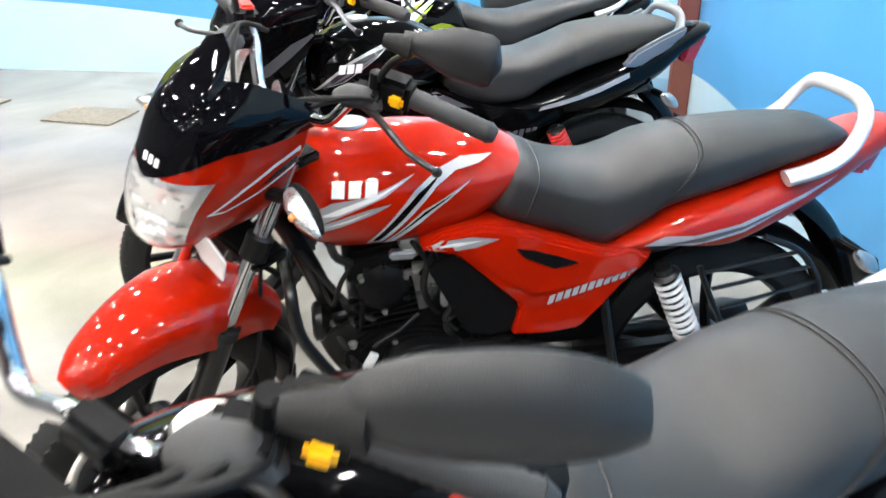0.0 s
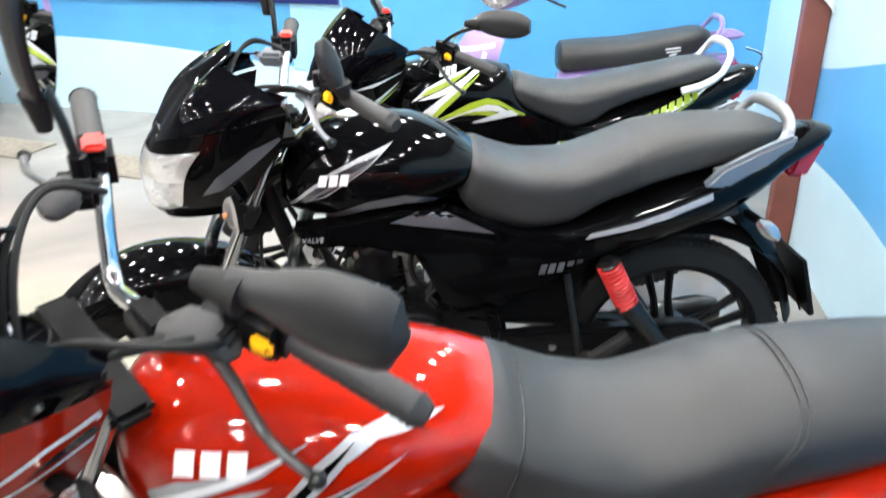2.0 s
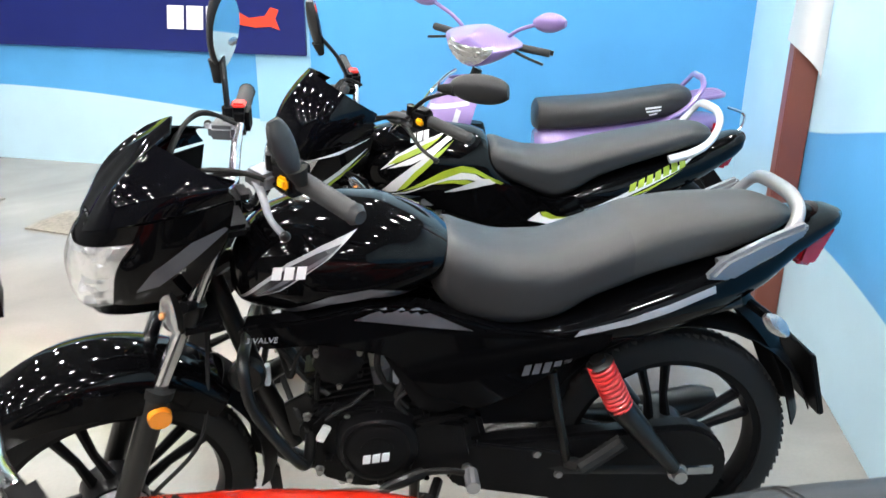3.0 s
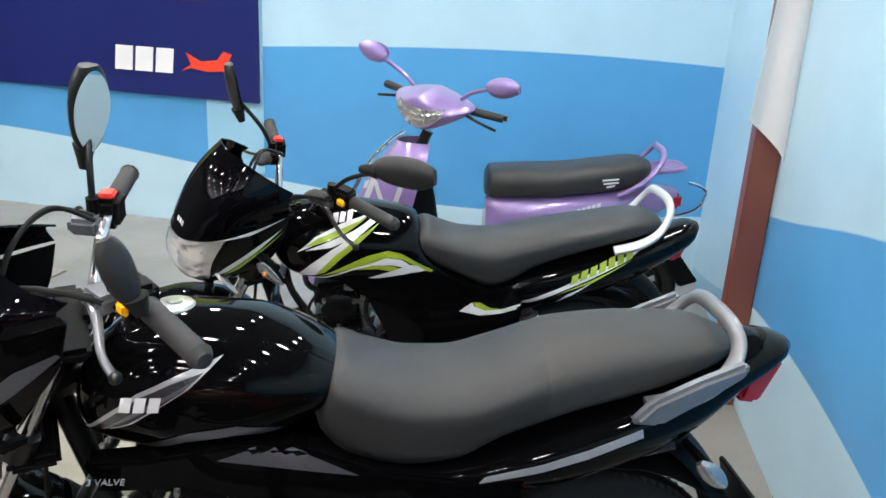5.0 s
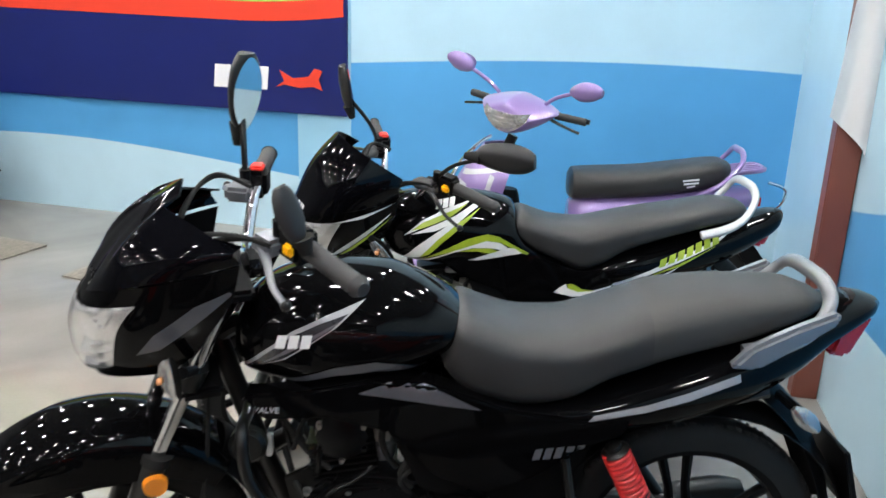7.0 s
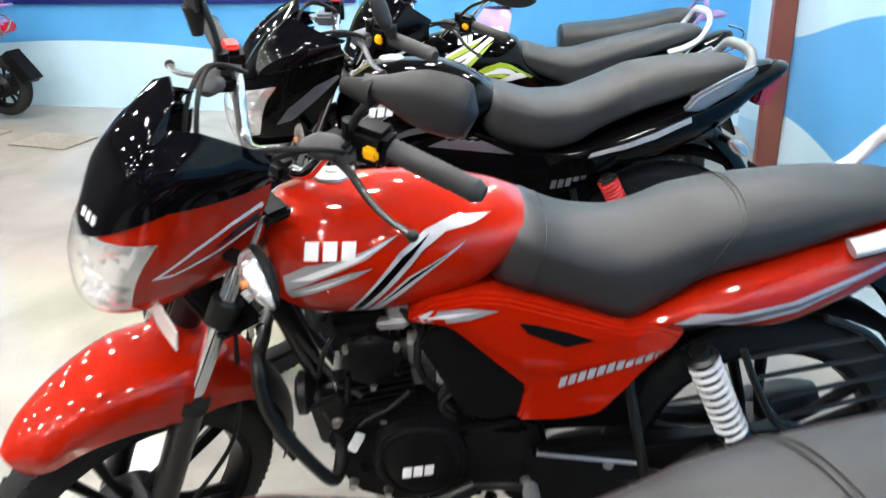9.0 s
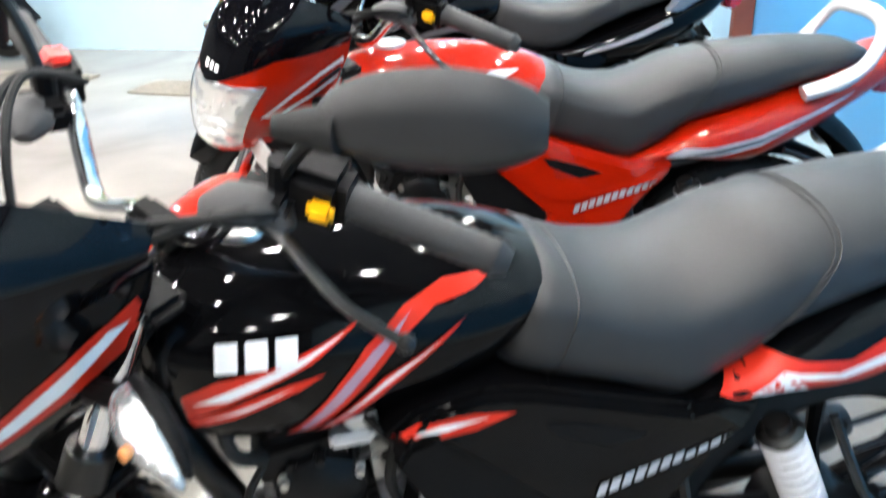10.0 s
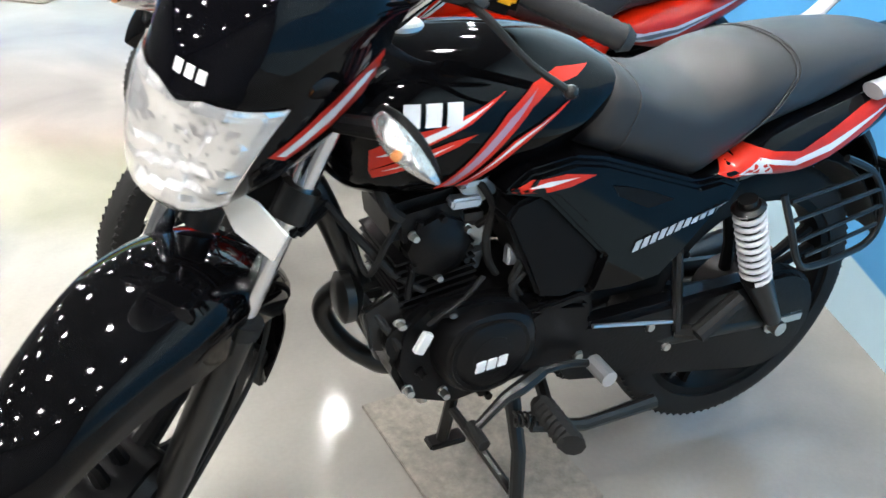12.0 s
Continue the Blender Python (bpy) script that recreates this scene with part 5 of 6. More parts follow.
FOLD_L = dict(end=(0.385, 0.285, 1.240), rot=(90, 0, 32), form="square", k=0.88)
FOLD_A = dict(FOLD_L, rot=(79, 0, 32), form="", k=0.96)
UP = dict(end=(0.420, 0.250, 1.135), rot=(-10, 20, 118), k=0.58)
UP_C = dict(end=(0.415, 0.225, 1.225), rot=(-4, 6, -54), k=0.95)
UP_R = dict(end=(0.40, 0.225, 1.225), rot=(-6, 0, -40))
UP_D = dict(end=(0.325, 0.235, 1.205), rot=(-4, -12, -20), k=0.86)
BACK_L = dict(end=(0.47, 0.335, 1.195), rot=(80, 0, 35))

base_a = dict(tank=TANK_A, seat=SEAT_A, tail=TAIL_A, bar_z=1.095, lamp=(0.872, 1.010, 0.052, 0.087, 0.0), front_dy=-0.027, right_drop=0.045, fork_y=0.078, grab=(1.30, 0.842),
              seams=(1.106, 1.115), mirror=mirror_pair(FOLD_A, UP_R), seat_label="dual seat in black grained vinyl with stitched seam",
              tank_label="", plate="corner")


def stickers_a(main, second, edge, fine, sheen):
    tank = [
        ([(0.393, 0.827), (0.432, 0.848), (0.486, 0.857), (0.531, 0.873), (0.582, 0.895), (0.526, 0.857), (0.450, 0.824), (0.395, 0.797)], main),
        ([(0.402, 0.818), (0.450, 0.840), (0.520, 0.865), (0.562, 0.884), (0.512, 0.854), (0.440, 0.824)], fine),
        ([(0.395, 0.797), (0.456, 0.822), (0.501, 0.836), (0.538, 0.844), (0.512, 0.829), (0.458, 0.807), (0.402, 0.785)], main),
        ([(0.410, 0.797), (0.456, 0.815), (0.505, 0.832), (0.460, 0.812)], fine),
        ([(0.490, 0.760), (0.535, 0.811), (0.580, 0.867), (0.624, 0.900), (0.668, 0.915), (0.728, 0.913), (0.700, 0.903), (0.655, 0.895), (0.620, 0.872), (0.577, 0.823), (0.520, 0.763)], edge),
        ([(0.500, 0.765), (0.540, 0.810), (0.585, 0.860), (0.630, 0.894), (0.592, 0.852), (0.552, 0.806), (0.512, 0.765)], sheen),
        ([(0.522, 0.760), (0.592, 0.826), (0.687, 0.882), (0.614, 0.825), (0.540, 0.761)], edge),
        ([(0.530, 0.765), (0.597, 0.825), (0.660, 0.864), (0.604, 0.824)], second)]
    for o in slab_word(0.432, 0.858, 0.028, 3, 0.12, 0.0, 0.78, 0.26):
        tank.append((o, "white"))
    side = [
        ([(0.588, 0.750), (0.626, 0.769), (0.680, 0.774), (0.735, 0.766), (0.690, 0.752), (0.640, 0.747)], main),
        ([(0.612, 0.758), (0.650, 0.765), (0.705, 0.766), (0.655, 0.757)], fine),
        ([(0.987, 0.727), (1.043, 0.768), (1.09, 0.760), (1.144, 0.757), (1.288, 0.815), (1.40, 0.852), (1.307, 0.778), (1.22, 0.735), (1.15, 0.715), (1.092, 0.711)], edge),
        ([(1.02, 0.728), (1.10, 0.722), (1.075, 0.742), (1.14, 0.732), (1.22, 0.750), (1.36, 0.822), (1.21, 0.762), (1.13, 0.742), (1.06, 0.752)], fine)]
    return tank, side


def cowl_a(main, fine):
    return [([(0.100, 0.950), (0.160, 0.990), (0.216, 1.018), (0.266, 1.036), (0.284, 0.992), (0.200, 0.954), (0.128, 0.934)], main),
            ([(0.112, 0.948), (0.170, 0.983), (0.236, 1.016), (0.258, 1.014), (0.190, 0.969), (0.126, 0.942)], fine)]


def side_word(mat, n=11):
    return [(o, mat) for o in fade_word(0.834, 0.614, 0.30, n, 0.019)]


t, s = stickers_a("red_decal", "white", "red_decal", "white", "lilac_decal")
spec_a = dict(base_a, crash_guard=False, right_drop=0.075, guard_tip=132, bar_dx=-0.006, bar_dz=-0.002, guard_lift=0.010, paint="black", guard="black", cowl="black", tank_stickers=t, side_stickers=s + side_word("silver"),
              cowl_stickers=cowl_a("red_decal", "white"), guard_label="gloss black front mudguard", cowl_label="gloss black headlight fairing with red stripe",
              tank_label="gloss black fuel tank with red and white stripes", tail_label="gloss black tail cowl with red flash",
              panels=[(PANEL_A, 0.06, 0.142, "black", "gloss black side panel"), (RIDGE_A, 0.12, 0.149, "black", "raised upper face of the side panel"), (BOX_A, 0.08, 0.128, "plastic", "matt black air box cover"),
                      (VENT_A, 0.12, 0.1515, "plastic", "black vent insert")],
              spring="spring_white", spring_label="rear shock with white spring", grab_mat="silver", grab_label="silver grab rail")
t, s = stickers_a("grey_decal", "black", "silver", "white", "black")
s[2] = ([(1.02, 0.728), (1.12, 0.722), (1.22, 0.742), (1.32, 0.790), (1.42, 0.838), (1.31, 0.797), (1.21, 0.760), (1.12, 0.744), (1.06, 0.746)], "silver")
s[3] = ([(1.06, 0.728), (1.14, 0.730), (1.22, 0.748), (1.36, 0.808), (1.22, 0.756), (1.12, 0.738)], "dark_decal")
spec_b = dict(spec_a, crash_guard=True, right_drop=0.05, mirror=mirror_pair(FOLD_L, UP_R), bar_dx=-0.006, bar_dz=0.006, guard_lift=0.012, guard_tip=116, paint="red", guard="red", cowl="red", tank_stickers=t, side_stickers=s + side_word("silver"),
              cowl_stickers=[([(0.100, 0.946), (0.160, 0.986), (0.216, 1.014), (0.270, 1.032), (0.280, 1.000), (0.196, 0.964), (0.128, 0.944)], "white"),
                             ([(0.112, 0.950), (0.164, 0.982), (0.218, 1.008), (0.266, 1.023), (0.273, 1.003), (0.194, 0.970), (0.130, 0.949)], "red"),
                             ([(0.190, 0.978), (0.222, 0.999), (0.262, 1.016), (0.268, 1.003)], "charcoal")], guard_label="gloss red front mudguard", cowl_label="gloss red headlight fairing with white stripe",
              tank_label="gloss red fuel tank with silver and white stripes", tail_label="gloss red tail cowl with silver flash",
              panels=[(PANEL_A, 0.06, 0.142, "red", "gloss red side panel"), (RIDGE_A, 0.12, 0.149, "red", "raised upper face of the side panel"), (BOX_A, 0.08, 0.128, "plastic", "matt black air box cover"),
                      (VENT_A, 0.12, 0.1515, "plastic", "black vent insert")], grab_mat="silver", grab_label="silver-white grab rail")

SEAT_C = [(0.725, 0.900, 0.810, 0.100, 0.870, 2.6, 3, 0.25), (0.738, 0.912, 0.790, 0.122, 0.865, 2.8, 3.5, 0.25), (0.79, 0.895, 0.746, 0.132, 0.840, 2.8, 4, 0.15),
          (0.88, 0.874, 0.728, 0.138, 0.820, 2.8, 4, 0.05), (0.95, 0.875, 0.740, 0.138, 0.820, 2.8, 4, 0.0), (1.03, 0.897, 0.785, 0.136, 0.845, 2.8, 4, 0.0),
          (1.10, 0.925, 0.812, 0.132, 0.865, 2.8, 4, 0.0), (1.14, 0.941, 0.828, 0.130, 0.875, 2.8, 4, 0.0), (1.28, 0.956, 0.865, 0.118, 0.905, 2.8, 4, 0.0),
          (1.40, 0.957, 0.898, 0.092, 0.932, 2.6, 3, 0.0), (1.455, 0.942, 0.918, 0.055, 0.936, 2.2, 2.5, 0.0)]
TAIL_C = [(0.82, 0.738, 0.705, 0.120, 0.72, 2.5, 2.5, 0), (0.95, 0.750, 0.682, 0.142, 0.722, 2.6, 2.4, 0), (1.10, 0.800, 0.670, 0.148, 0.745, 2.6, 2.4, 0),
          (1.26, 0.858, 0.712, 0.145, 0.795, 2.6, 2.4, 0), (1.38, 0.896, 0.770, 0.126, 0.845, 2.5, 2.3, 0), (1.46, 0.922, 0.835, 0.095, 0.880, 2.4, 2.2, 0),
          (1.55, 0.938, 0.890, 0.058, 0.915, 2.3, 2.2, 0), (1.578, 0.930, 0.908, 0.025, 0.92, 2.0, 2.0, 0)]
TANK_C = [(0.318, 0.880, 0.790, 0.050, 0.835, 2.2, 2.2, 0), (0.34, 0.920, 0.772, 0.092, 0.842, 2.2, 2.3, 0), (0.40, 0.964, 0.762, 0.124, 0.845, 2.2, 2.4, 0),
          (0.49, 0.986, 0.752, 0.138, 0.845, 2.3, 2.6, 0.05), (0.58, 0.981, 0.764, 0.143, 0.85, 2.3, 2.6, 0.12), (0.65, 0.958, 0.785, 0.138, 0.86, 2.3, 2.5, 0.2),
          (0.71, 0.928, 0.808, 0.126, 0.87, 2.3, 2.4, 0.25), (0.744, 0.906, 0.830, 0.108, 0.872, 2.2, 2.2, 0.26)]
PANEL_C = [(0.345, 0.765), (0.46, 0.775), (0.58, 0.800), (0.69, 0.795), (0.84, 0.742), (0.98, 0.722), (1.08, 0.735), (1.06, 0.690), (0.97, 0.655),
           (0.90, 0.600), (0.80, 0.560), (0.70, 0.600), (0.62, 0.690), (0.50, 0.720), (0.38, 0.715)]


def c_text(bike):
    cu = bpy.data.curves.new("valve_lettering", "FONT")
    cu.body = "3 VALVE"
    cu.size = 0.0165
    cu.shear = 0.2
    cu.extrude = 0.0006
    ob = new("lettering", cu)
    cu.materials.append(M["silver"])
    ob.parent = bike
    ob.matrix_local = pose(0.352, -0.1485, 0.733, 90, 0, 0)


tank_c = [([(0.335, 0.800), (0.380, 0.842), (0.436, 0.886), (0.500, 0.918), (0.570, 0.946), (0.517, 0.897), (0.423, 0.832)], "grey_decal"),
          ([(0.346, 0.803), (0.388, 0.840), (0.440, 0.880), (0.490, 0.904), (0.540, 0.922), (0.508, 0.893), (0.420, 0.833)], "charcoal"),
          ([(0.372, 0.814), (0.440, 0.862), (0.530, 0.912), (0.500, 0.889), (0.430, 0.846)], "dark_decal"),
          ([(0.335, 0.774), (0.43, 0.788), (0.514, 0.822), (0.59, 0.836), (0.646, 0.828), (0.702, 0.806), (0.646, 0.813), (0.59, 0.817), (0.51, 0.803), (0.43, 0.774)], "dark_decal")]
for o in slab_word(0.406, 0.853, 0.025, 3, 0.22, 0.08, 0.72, 0.2):
    tank_c.append((o, "white"))
side_c = [([(0.558, 0.774), (0.610, 0.794), (0.655, 0.806), (0.720, 0.776), (0.788, 0.742), (0.716, 0.751)], "dark_decal"),
          ([(0.99, 0.720), (1.10, 0.744), (1.176, 0.767), (1.270, 0.806), (1.268, 0.820), (1.176, 0.783), (1.10, 0.758), (1.00, 0.733)], "grey_decal")]
side_c += [(o, "dark_decal") for o in fade_word(0.887, 0.638, 0.12, 7, 0.024)]
spec_c = dict(base_a, tank=TANK_C, seat=SEAT_C, tail=TAIL_C, paint="black", guard="black", cowl="black", tank_stickers=tank_c, side_stickers=side_c,
              cowl_stickers=[([(0.12, 0.885), (0.16, 0.895), (0.22, 0.945), (0.30, 1.015), (0.22, 0.985), (0.15, 0.930)], "dark_decal")],
              guard_label="gloss black front mudguard", cowl_label="gloss black pointed headlight fairing", tank_label="gloss black fuel tank with grey swoosh stripes",
              tail_label="gloss black upswept tail cowl", panels=[(PANEL_C, 0.09, 0.146, "black", "gloss black side panel"), (BOX_A, 0.08, 0.122, "plastic", "matt black air box cover")],
              spring_label="rear shock with red spring", grab_mat="greyrail", grab_label="grey metallic grab rail", grab=(1.27, 0.862),
              seams=(), mirror=mirror_pair(UP, UP_C), lamp=(0.832, 0.966, 0.072, 0.108, 0.026), grab_high=0.86, grab_r=0.95, rear_r=0.292, droop=0.0, spring="spring_red", shock=((1.048, 0.655), (1.100, 0.552)), rear_sig=(1.405, 0.735), rear_end=(1.565, 0.46), lever_k=0.75, bar_dx=-0.042, bar_dz=0.018, saree_guard=False,
              signal=((0.166, 0.148, 0.895), (0.172, 0.156, 0.822)),
              grab_blade=([(1.235, 0.843), (1.272, 0.884), (1.350, 0.924), (1.427, 0.957), (1.428, 0.932), (1.360, 0.884), (1.288, 0.839)],), bar_z=1.08, pillion=1.105, plate=False, extras=(c_text,),
              seat_label="stepped dual seat in dark grey vinyl with red stitching")

TANK_D = [(0.330, 0.895, 0.805, 0.050, 0.855, 2.2, 2.2, 0), (0.345, 0.922, 0.778, 0.086, 0.855, 2.2, 2.4, 0), (0.39, 0.945, 0.748, 0.118, 0.850, 1.95, 2.8, 0),
          (0.46, 0.958, 0.738, 0.138, 0.848, 1.95, 3.2, 0.03), (0.55, 0.960, 0.732, 0.147, 0.845, 1.95, 3.4, 0.06), (0.654, 0.950, 0.735, 0.147, 0.838, 1.95, 3.4, 0.10),
          (0.724, 0.930, 0.745, 0.140, 0.828, 1.95, 3.2, 0.12), (0.770, 0.850, 0.757, 0.134, 0.802, 2.1, 2.8, 0.10), (0.815, 0.796, 0.768, 0.118, 0.782, 2.2, 2.2, 0.05)]
tank_d = [([(0.405, 0.836), (0.456, 0.883), (0.528, 0.919), (0.620, 0.945), (0.541, 0.907), (0.484, 0.876)], "white"),
          ([(0.427, 0.853), (0.463, 0.880), (0.528, 0.907), (0.598, 0.932), (0.541, 0.896), (0.470, 0.866)], "green_decal"),
          ([(0.426, 0.842), (0.484, 0.869), (0.556, 0.900), (0.628, 0.939), (0.648, 0.936), (0.556, 0.883), (0.499, 0.857)], "white"),
          ([(0.400, 0.757), (0.415, 0.773), (0.441, 0.802), (0.499, 0.849), (0.570, 0.897), (0.644, 0.940), (0.570, 0.884), (0.510, 0.833), (0.472, 0.790), (0.454, 0.767)], "white"),
          ([(0.454, 0.767), (0.472, 0.790), (0.510, 0.833), (0.570, 0.884), (0.635, 0.922), (0.570, 0.865), (0.527, 0.826), (0.483, 0.781)], "green_decal"),
          ([(0.403, 0.754), (0.483, 0.767), (0.541, 0.790), (0.599, 0.818), (0.657, 0.832), (0.697, 0.826), (0.718, 0.812), (0.752, 0.780), (0.716, 0.800), (0.671, 0.810), (0.614, 0.809), (0.556, 0.792), (0.483, 0.761)], "white"),
          ([(0.461, 0.764), (0.541, 0.807), (0.599, 0.837), (0.657, 0.853), (0.693, 0.845), (0.751, 0.812), (0.811, 0.781), (0.782, 0.776), (0.737, 0.806), (0.700, 0.827), (0.657, 0.833), (0.599, 0.819), (0.541, 0.792)], "green_decal"),
          ([(0.570, 0.795), (0.614, 0.808), (0.671, 0.809), (0.709, 0.795), (0.745, 0.762), (0.719, 0.762), (0.687, 0.789), (0.629, 0.799)], "green_decal"),
          ([(0.558, 0.752), (0.629, 0.779), (0.715, 0.810), (0.742, 0.809), (0.795, 0.773), (0.756, 0.752), (0.719, 0.783), (0.658, 0.775)], "white")]
for o in slab_word(0.50, 0.915, 0.022, 3, 0.18, 0.15, 0.72, 0.18):
    tank_d.append((o, "white"))
PANEL_D = [(0.52, 0.760), (0.62, 0.795), (0.71, 0.815), (0.80, 0.788), (0.945, 0.735), (1.02, 0.745), (1.055, 0.700), (1.05, 0.655), (1.012, 0.620),
           (0.94, 0.560), (0.872, 0.530), (0.78, 0.540), (0.772, 0.605), (0.70, 0.670), (0.58, 0.715)]
side_d = [([(0.870, 0.669), (0.884, 0.681), (0.907, 0.697), (0.914, 0.683), (0.991, 0.676), (1.081, 0.706), (1.169, 0.746), (1.255, 0.788), (1.357, 0.832), (1.429, 0.868), (1.358, 0.821), (1.257, 0.771), (1.170, 0.732), (1.082, 0.690), (0.991, 0.663), (0.931, 0.656)], "white"),
          ([(0.910, 0.697), (0.929, 0.697), (0.960, 0.681), (0.998, 0.677), (0.945, 0.672), (0.917, 0.683)], "green_decal"),
          ([(1.155, 0.721), (1.258, 0.767), (1.374, 0.825), (1.259, 0.758)], "green_decal"),
          ([(1.158, 0.692), (1.186, 0.721), (1.259, 0.758), (1.202, 0.718)], "white")]
side_d += [(o, "green_decal") for o in slab_word(1.192, 0.752, 0.026, 7, 0.2, 0.42, 0.80, 0.26)]
spec_d = dict(spec_c, tank=TANK_D, seat=SEAT_D, tail=TAIL_D, tank_stickers=tank_d, side_stickers=side_d, extras=(),
              cowl_stickers=[([(0.095, 0.825), (0.13, 0.840), (0.20, 0.895), (0.275, 0.965), (0.20, 0.915), (0.13, 0.862)], "white"),
                             ([(0.12, 0.828), (0.16, 0.845), (0.22, 0.898), (0.28, 0.955), (0.22, 0.908)], "green_decal"),
                             ([(0.10, 0.952), (0.18, 0.962), (0.28, 1.000), (0.18, 0.974)], "white")],
              cowl_label="gloss black headlight fairing with white and lime stripes", tank_label="gloss black fuel tank with lime and white swooshes",
              tail_label="gloss black tail cowl with lime lettering blocks", panels=[(PANEL_D, 0.09, 0.138, "black", "gloss black side panel"), (BOX_A, 0.08, 0.122, "plastic", "matt black air box cover")],
              spring="spring_white", spring_label="rear shock with white spring", grab_mat="silver", grab_label="silver-white grab rail", grab=(1.31, 0.862), grab_r=0.85, rear_sig=(1.51, 0.655), rear_end=(1.61, 0.50), lever_k=1.0, grab_blade=(), bar_dx=0.0, bar_dz=0.0,
              seams=(), pillion=0, mirror=mirror_pair(BACK_L, UP_D), lamp=(0.800, 0.936, 0.076, 0.112, 0.020), shock=((1.076, 0.655), (1.144, 0.505)), signal=((0.172, 0.212, 0.928), (0.218, 0.244, 0.872)), grab_high=1.0, bar_z=1.045, plate=True, seat_label="dual seat in black vinyl")

motorcycle(pose(-0.321, 0.757, 0, 0, 0, 2.5), 46, "A", spec_a, "gloss black motorcycle with red and white stripes on centre stand")
motorcycle(pose(-0.046, 1.686, 0, 0, 0, -6.3), 45.5, "A", spec_b, "gloss red motorcycle with silver stripes on its centre stand")
motorcycle(pose(0.138, 2.595, 0, 0, 0, -4.8), 22.5, "C", spec_c, "gloss black motorcycle with red rear springs and grey grab rail")
motorcycle(pose(0.456, 3.486, 0, 0, 0, -5.7), 36, "D", spec_d, "gloss black motorcycle with lime and white swooshes", size=0.9625)


# ---------------------------------------------------------------- scooters
def scooter(m, st, label, size=1.0):
    """A small step-through scooter; own axes as for the motorcycles."""
    sc = empty("scooter", Matrix.Identity(4), label, "scooter", "lilac scooters")
    T = steered(st)
    T = Matrix.Translation((0.30, 0, 0.90)) @ Matrix.Rotation(radians(st), 4, Vector((0.15, 0, 0.99)).normalized()) @ Matrix.Translation((-0.30, 0, -0.84))
    T_low = steered(st)

    def put(name, bm, mat, parent=sc, lab="", turn=False, **kw):
        if turn:
            bm.transform(T)
        return part(name, bm, mat, parent, lab, **kw)

    wheel(sc, (0, 0, 0.215), 0.212, 0.042, 5, T_low, 0.07)
    wheel(sc, (1.23, 0, 0.24), 0.212, 0.045, 5, None, 0.08)
    # front apron
    rows = []
    for z, xn, w, xr in zip(*spline([(0.30, -0.02, 0.10, 0.18), (0.40, -0.04, 0.135, 0.20), (0.55, -0.01, 0.170, 0.235), (0.68, 0.045, 0.175, 0.265), (0.80, 0.12, 0.145, 0.30), (0.86, 0.17, 0.095, 0.31)], (0, 1, 2, 3, 4, 5), 18).T):
        rows.append([Vector((xn + (xr - xn) * (1 - math.cos(a)), w * math.copysign(abs(math.sin(a)) ** 0.85, a), z)) for a in np.linspace(-math.pi / 2, math.pi / 2, 25)])
    bm = shell_of(rows, 0.004)
    tgt = tree_of(bm)
    ap = put("front_apron", bm, "lilac", lab="lilac metallic front apron with silver graphics")
    for out in ([(0.00, 0.50), (0.02, 0.49), (0.095, 0.70), (0.075, 0.71)], [(0.082, 0.70), (0.100, 0.70), (0.160, 0.55), (0.140, 0.54)],
                [(0.140, 0.54), (0.160, 0.54), (0.225, 0.74), (0.205, 0.75)], [(0.06, 0.725), (0.26, 0.765), (0.26, 0.785), (0.07, 0.748)], [(0.02, 0.64), (0.055, 0.66), (0.065, 0.69), (0.03, 0.68)]):
        for s in (-1, 1):
            put("decal", sticker(out, tgt, s, 0.002), "silver", ap)
    # front mudguard
    rows = []
    for k in range(15):
        a = radians(165 - 120 * k / 14)
        rows.append([Vector((0.245 * math.cos(a), 0.062 * (i / 5 - 1), 0.215 + (0.25 - 0.05 * (i / 5 - 1) ** 2) * math.sin(a))) for i in range(11)])
    bm = shell_of(rows, 0.003)
    bm.transform(T_low)
    put("front_mudguard", bm, "lilac", lab="lilac front mudguard")
    for s in (-1, 1):
        bm = tube([(0, 0.075 * s, 0.215), (0.12, 0.06 * s, 0.50)], 0.016, 10)
        bm.transform(T_low)
        put("fork_leg", bm, "frame")
    put("steering_column", tube([(0.11, 0, 0.45), (0.30, 0, 0.90)], 0.024, 10), "frame")
    # handlebar cowl with lamp
    hc = Loft([(0.198, 0.965, 0.890, 0.040, 0.925, 1.6, 1.8, -0.1), (0.208, 0.995, 0.868, 0.092, 0.935, 1.4, 1.7, -0.1), (0.245, 1.012, 0.860, 0.140, 0.950, 1.3, 1.6, 0),
               (0.300, 1.025, 0.875, 0.180, 0.965, 1.25, 1.5, 0), (0.345, 1.028, 0.912, 0.190, 0.970, 1.25, 1.4, 0), (0.385, 1.015, 0.935, 0.165, 0.970, 1.4, 1.5, 0), (0.400, 0.995, 0.948, 0.10, 0.970, 1.8, 1.8, 0)], 26, 40)
    bm = hc.mesh()
    tgt = tree_of(bm)
    cw = put("handlebar_cowl", bm, "lilac", lab="lilac handlebar cowl", turn=False)
    cw.data.transform(T)
    rows = []
    for k in range(13):
        t = k / 12
        row = []
        for i in range(21):
            q = -1 + i / 10
            y = 0.112 * q
            z = 0.872 + 0.070 * q * q + (0.088 - 0.060 * q * q) * t
            hit, nrm, _, _ = tgt.ray_cast(Vector((-0.3, y, z)), Vector((1, 0, 0)))
            row.append((hit if hit else Vector((0.27, y, z))) + Vector((-0.006 - 0.003 * ((i + k // 3) % 2) if hit else 0, 0, 0)))
        rows.append(row)
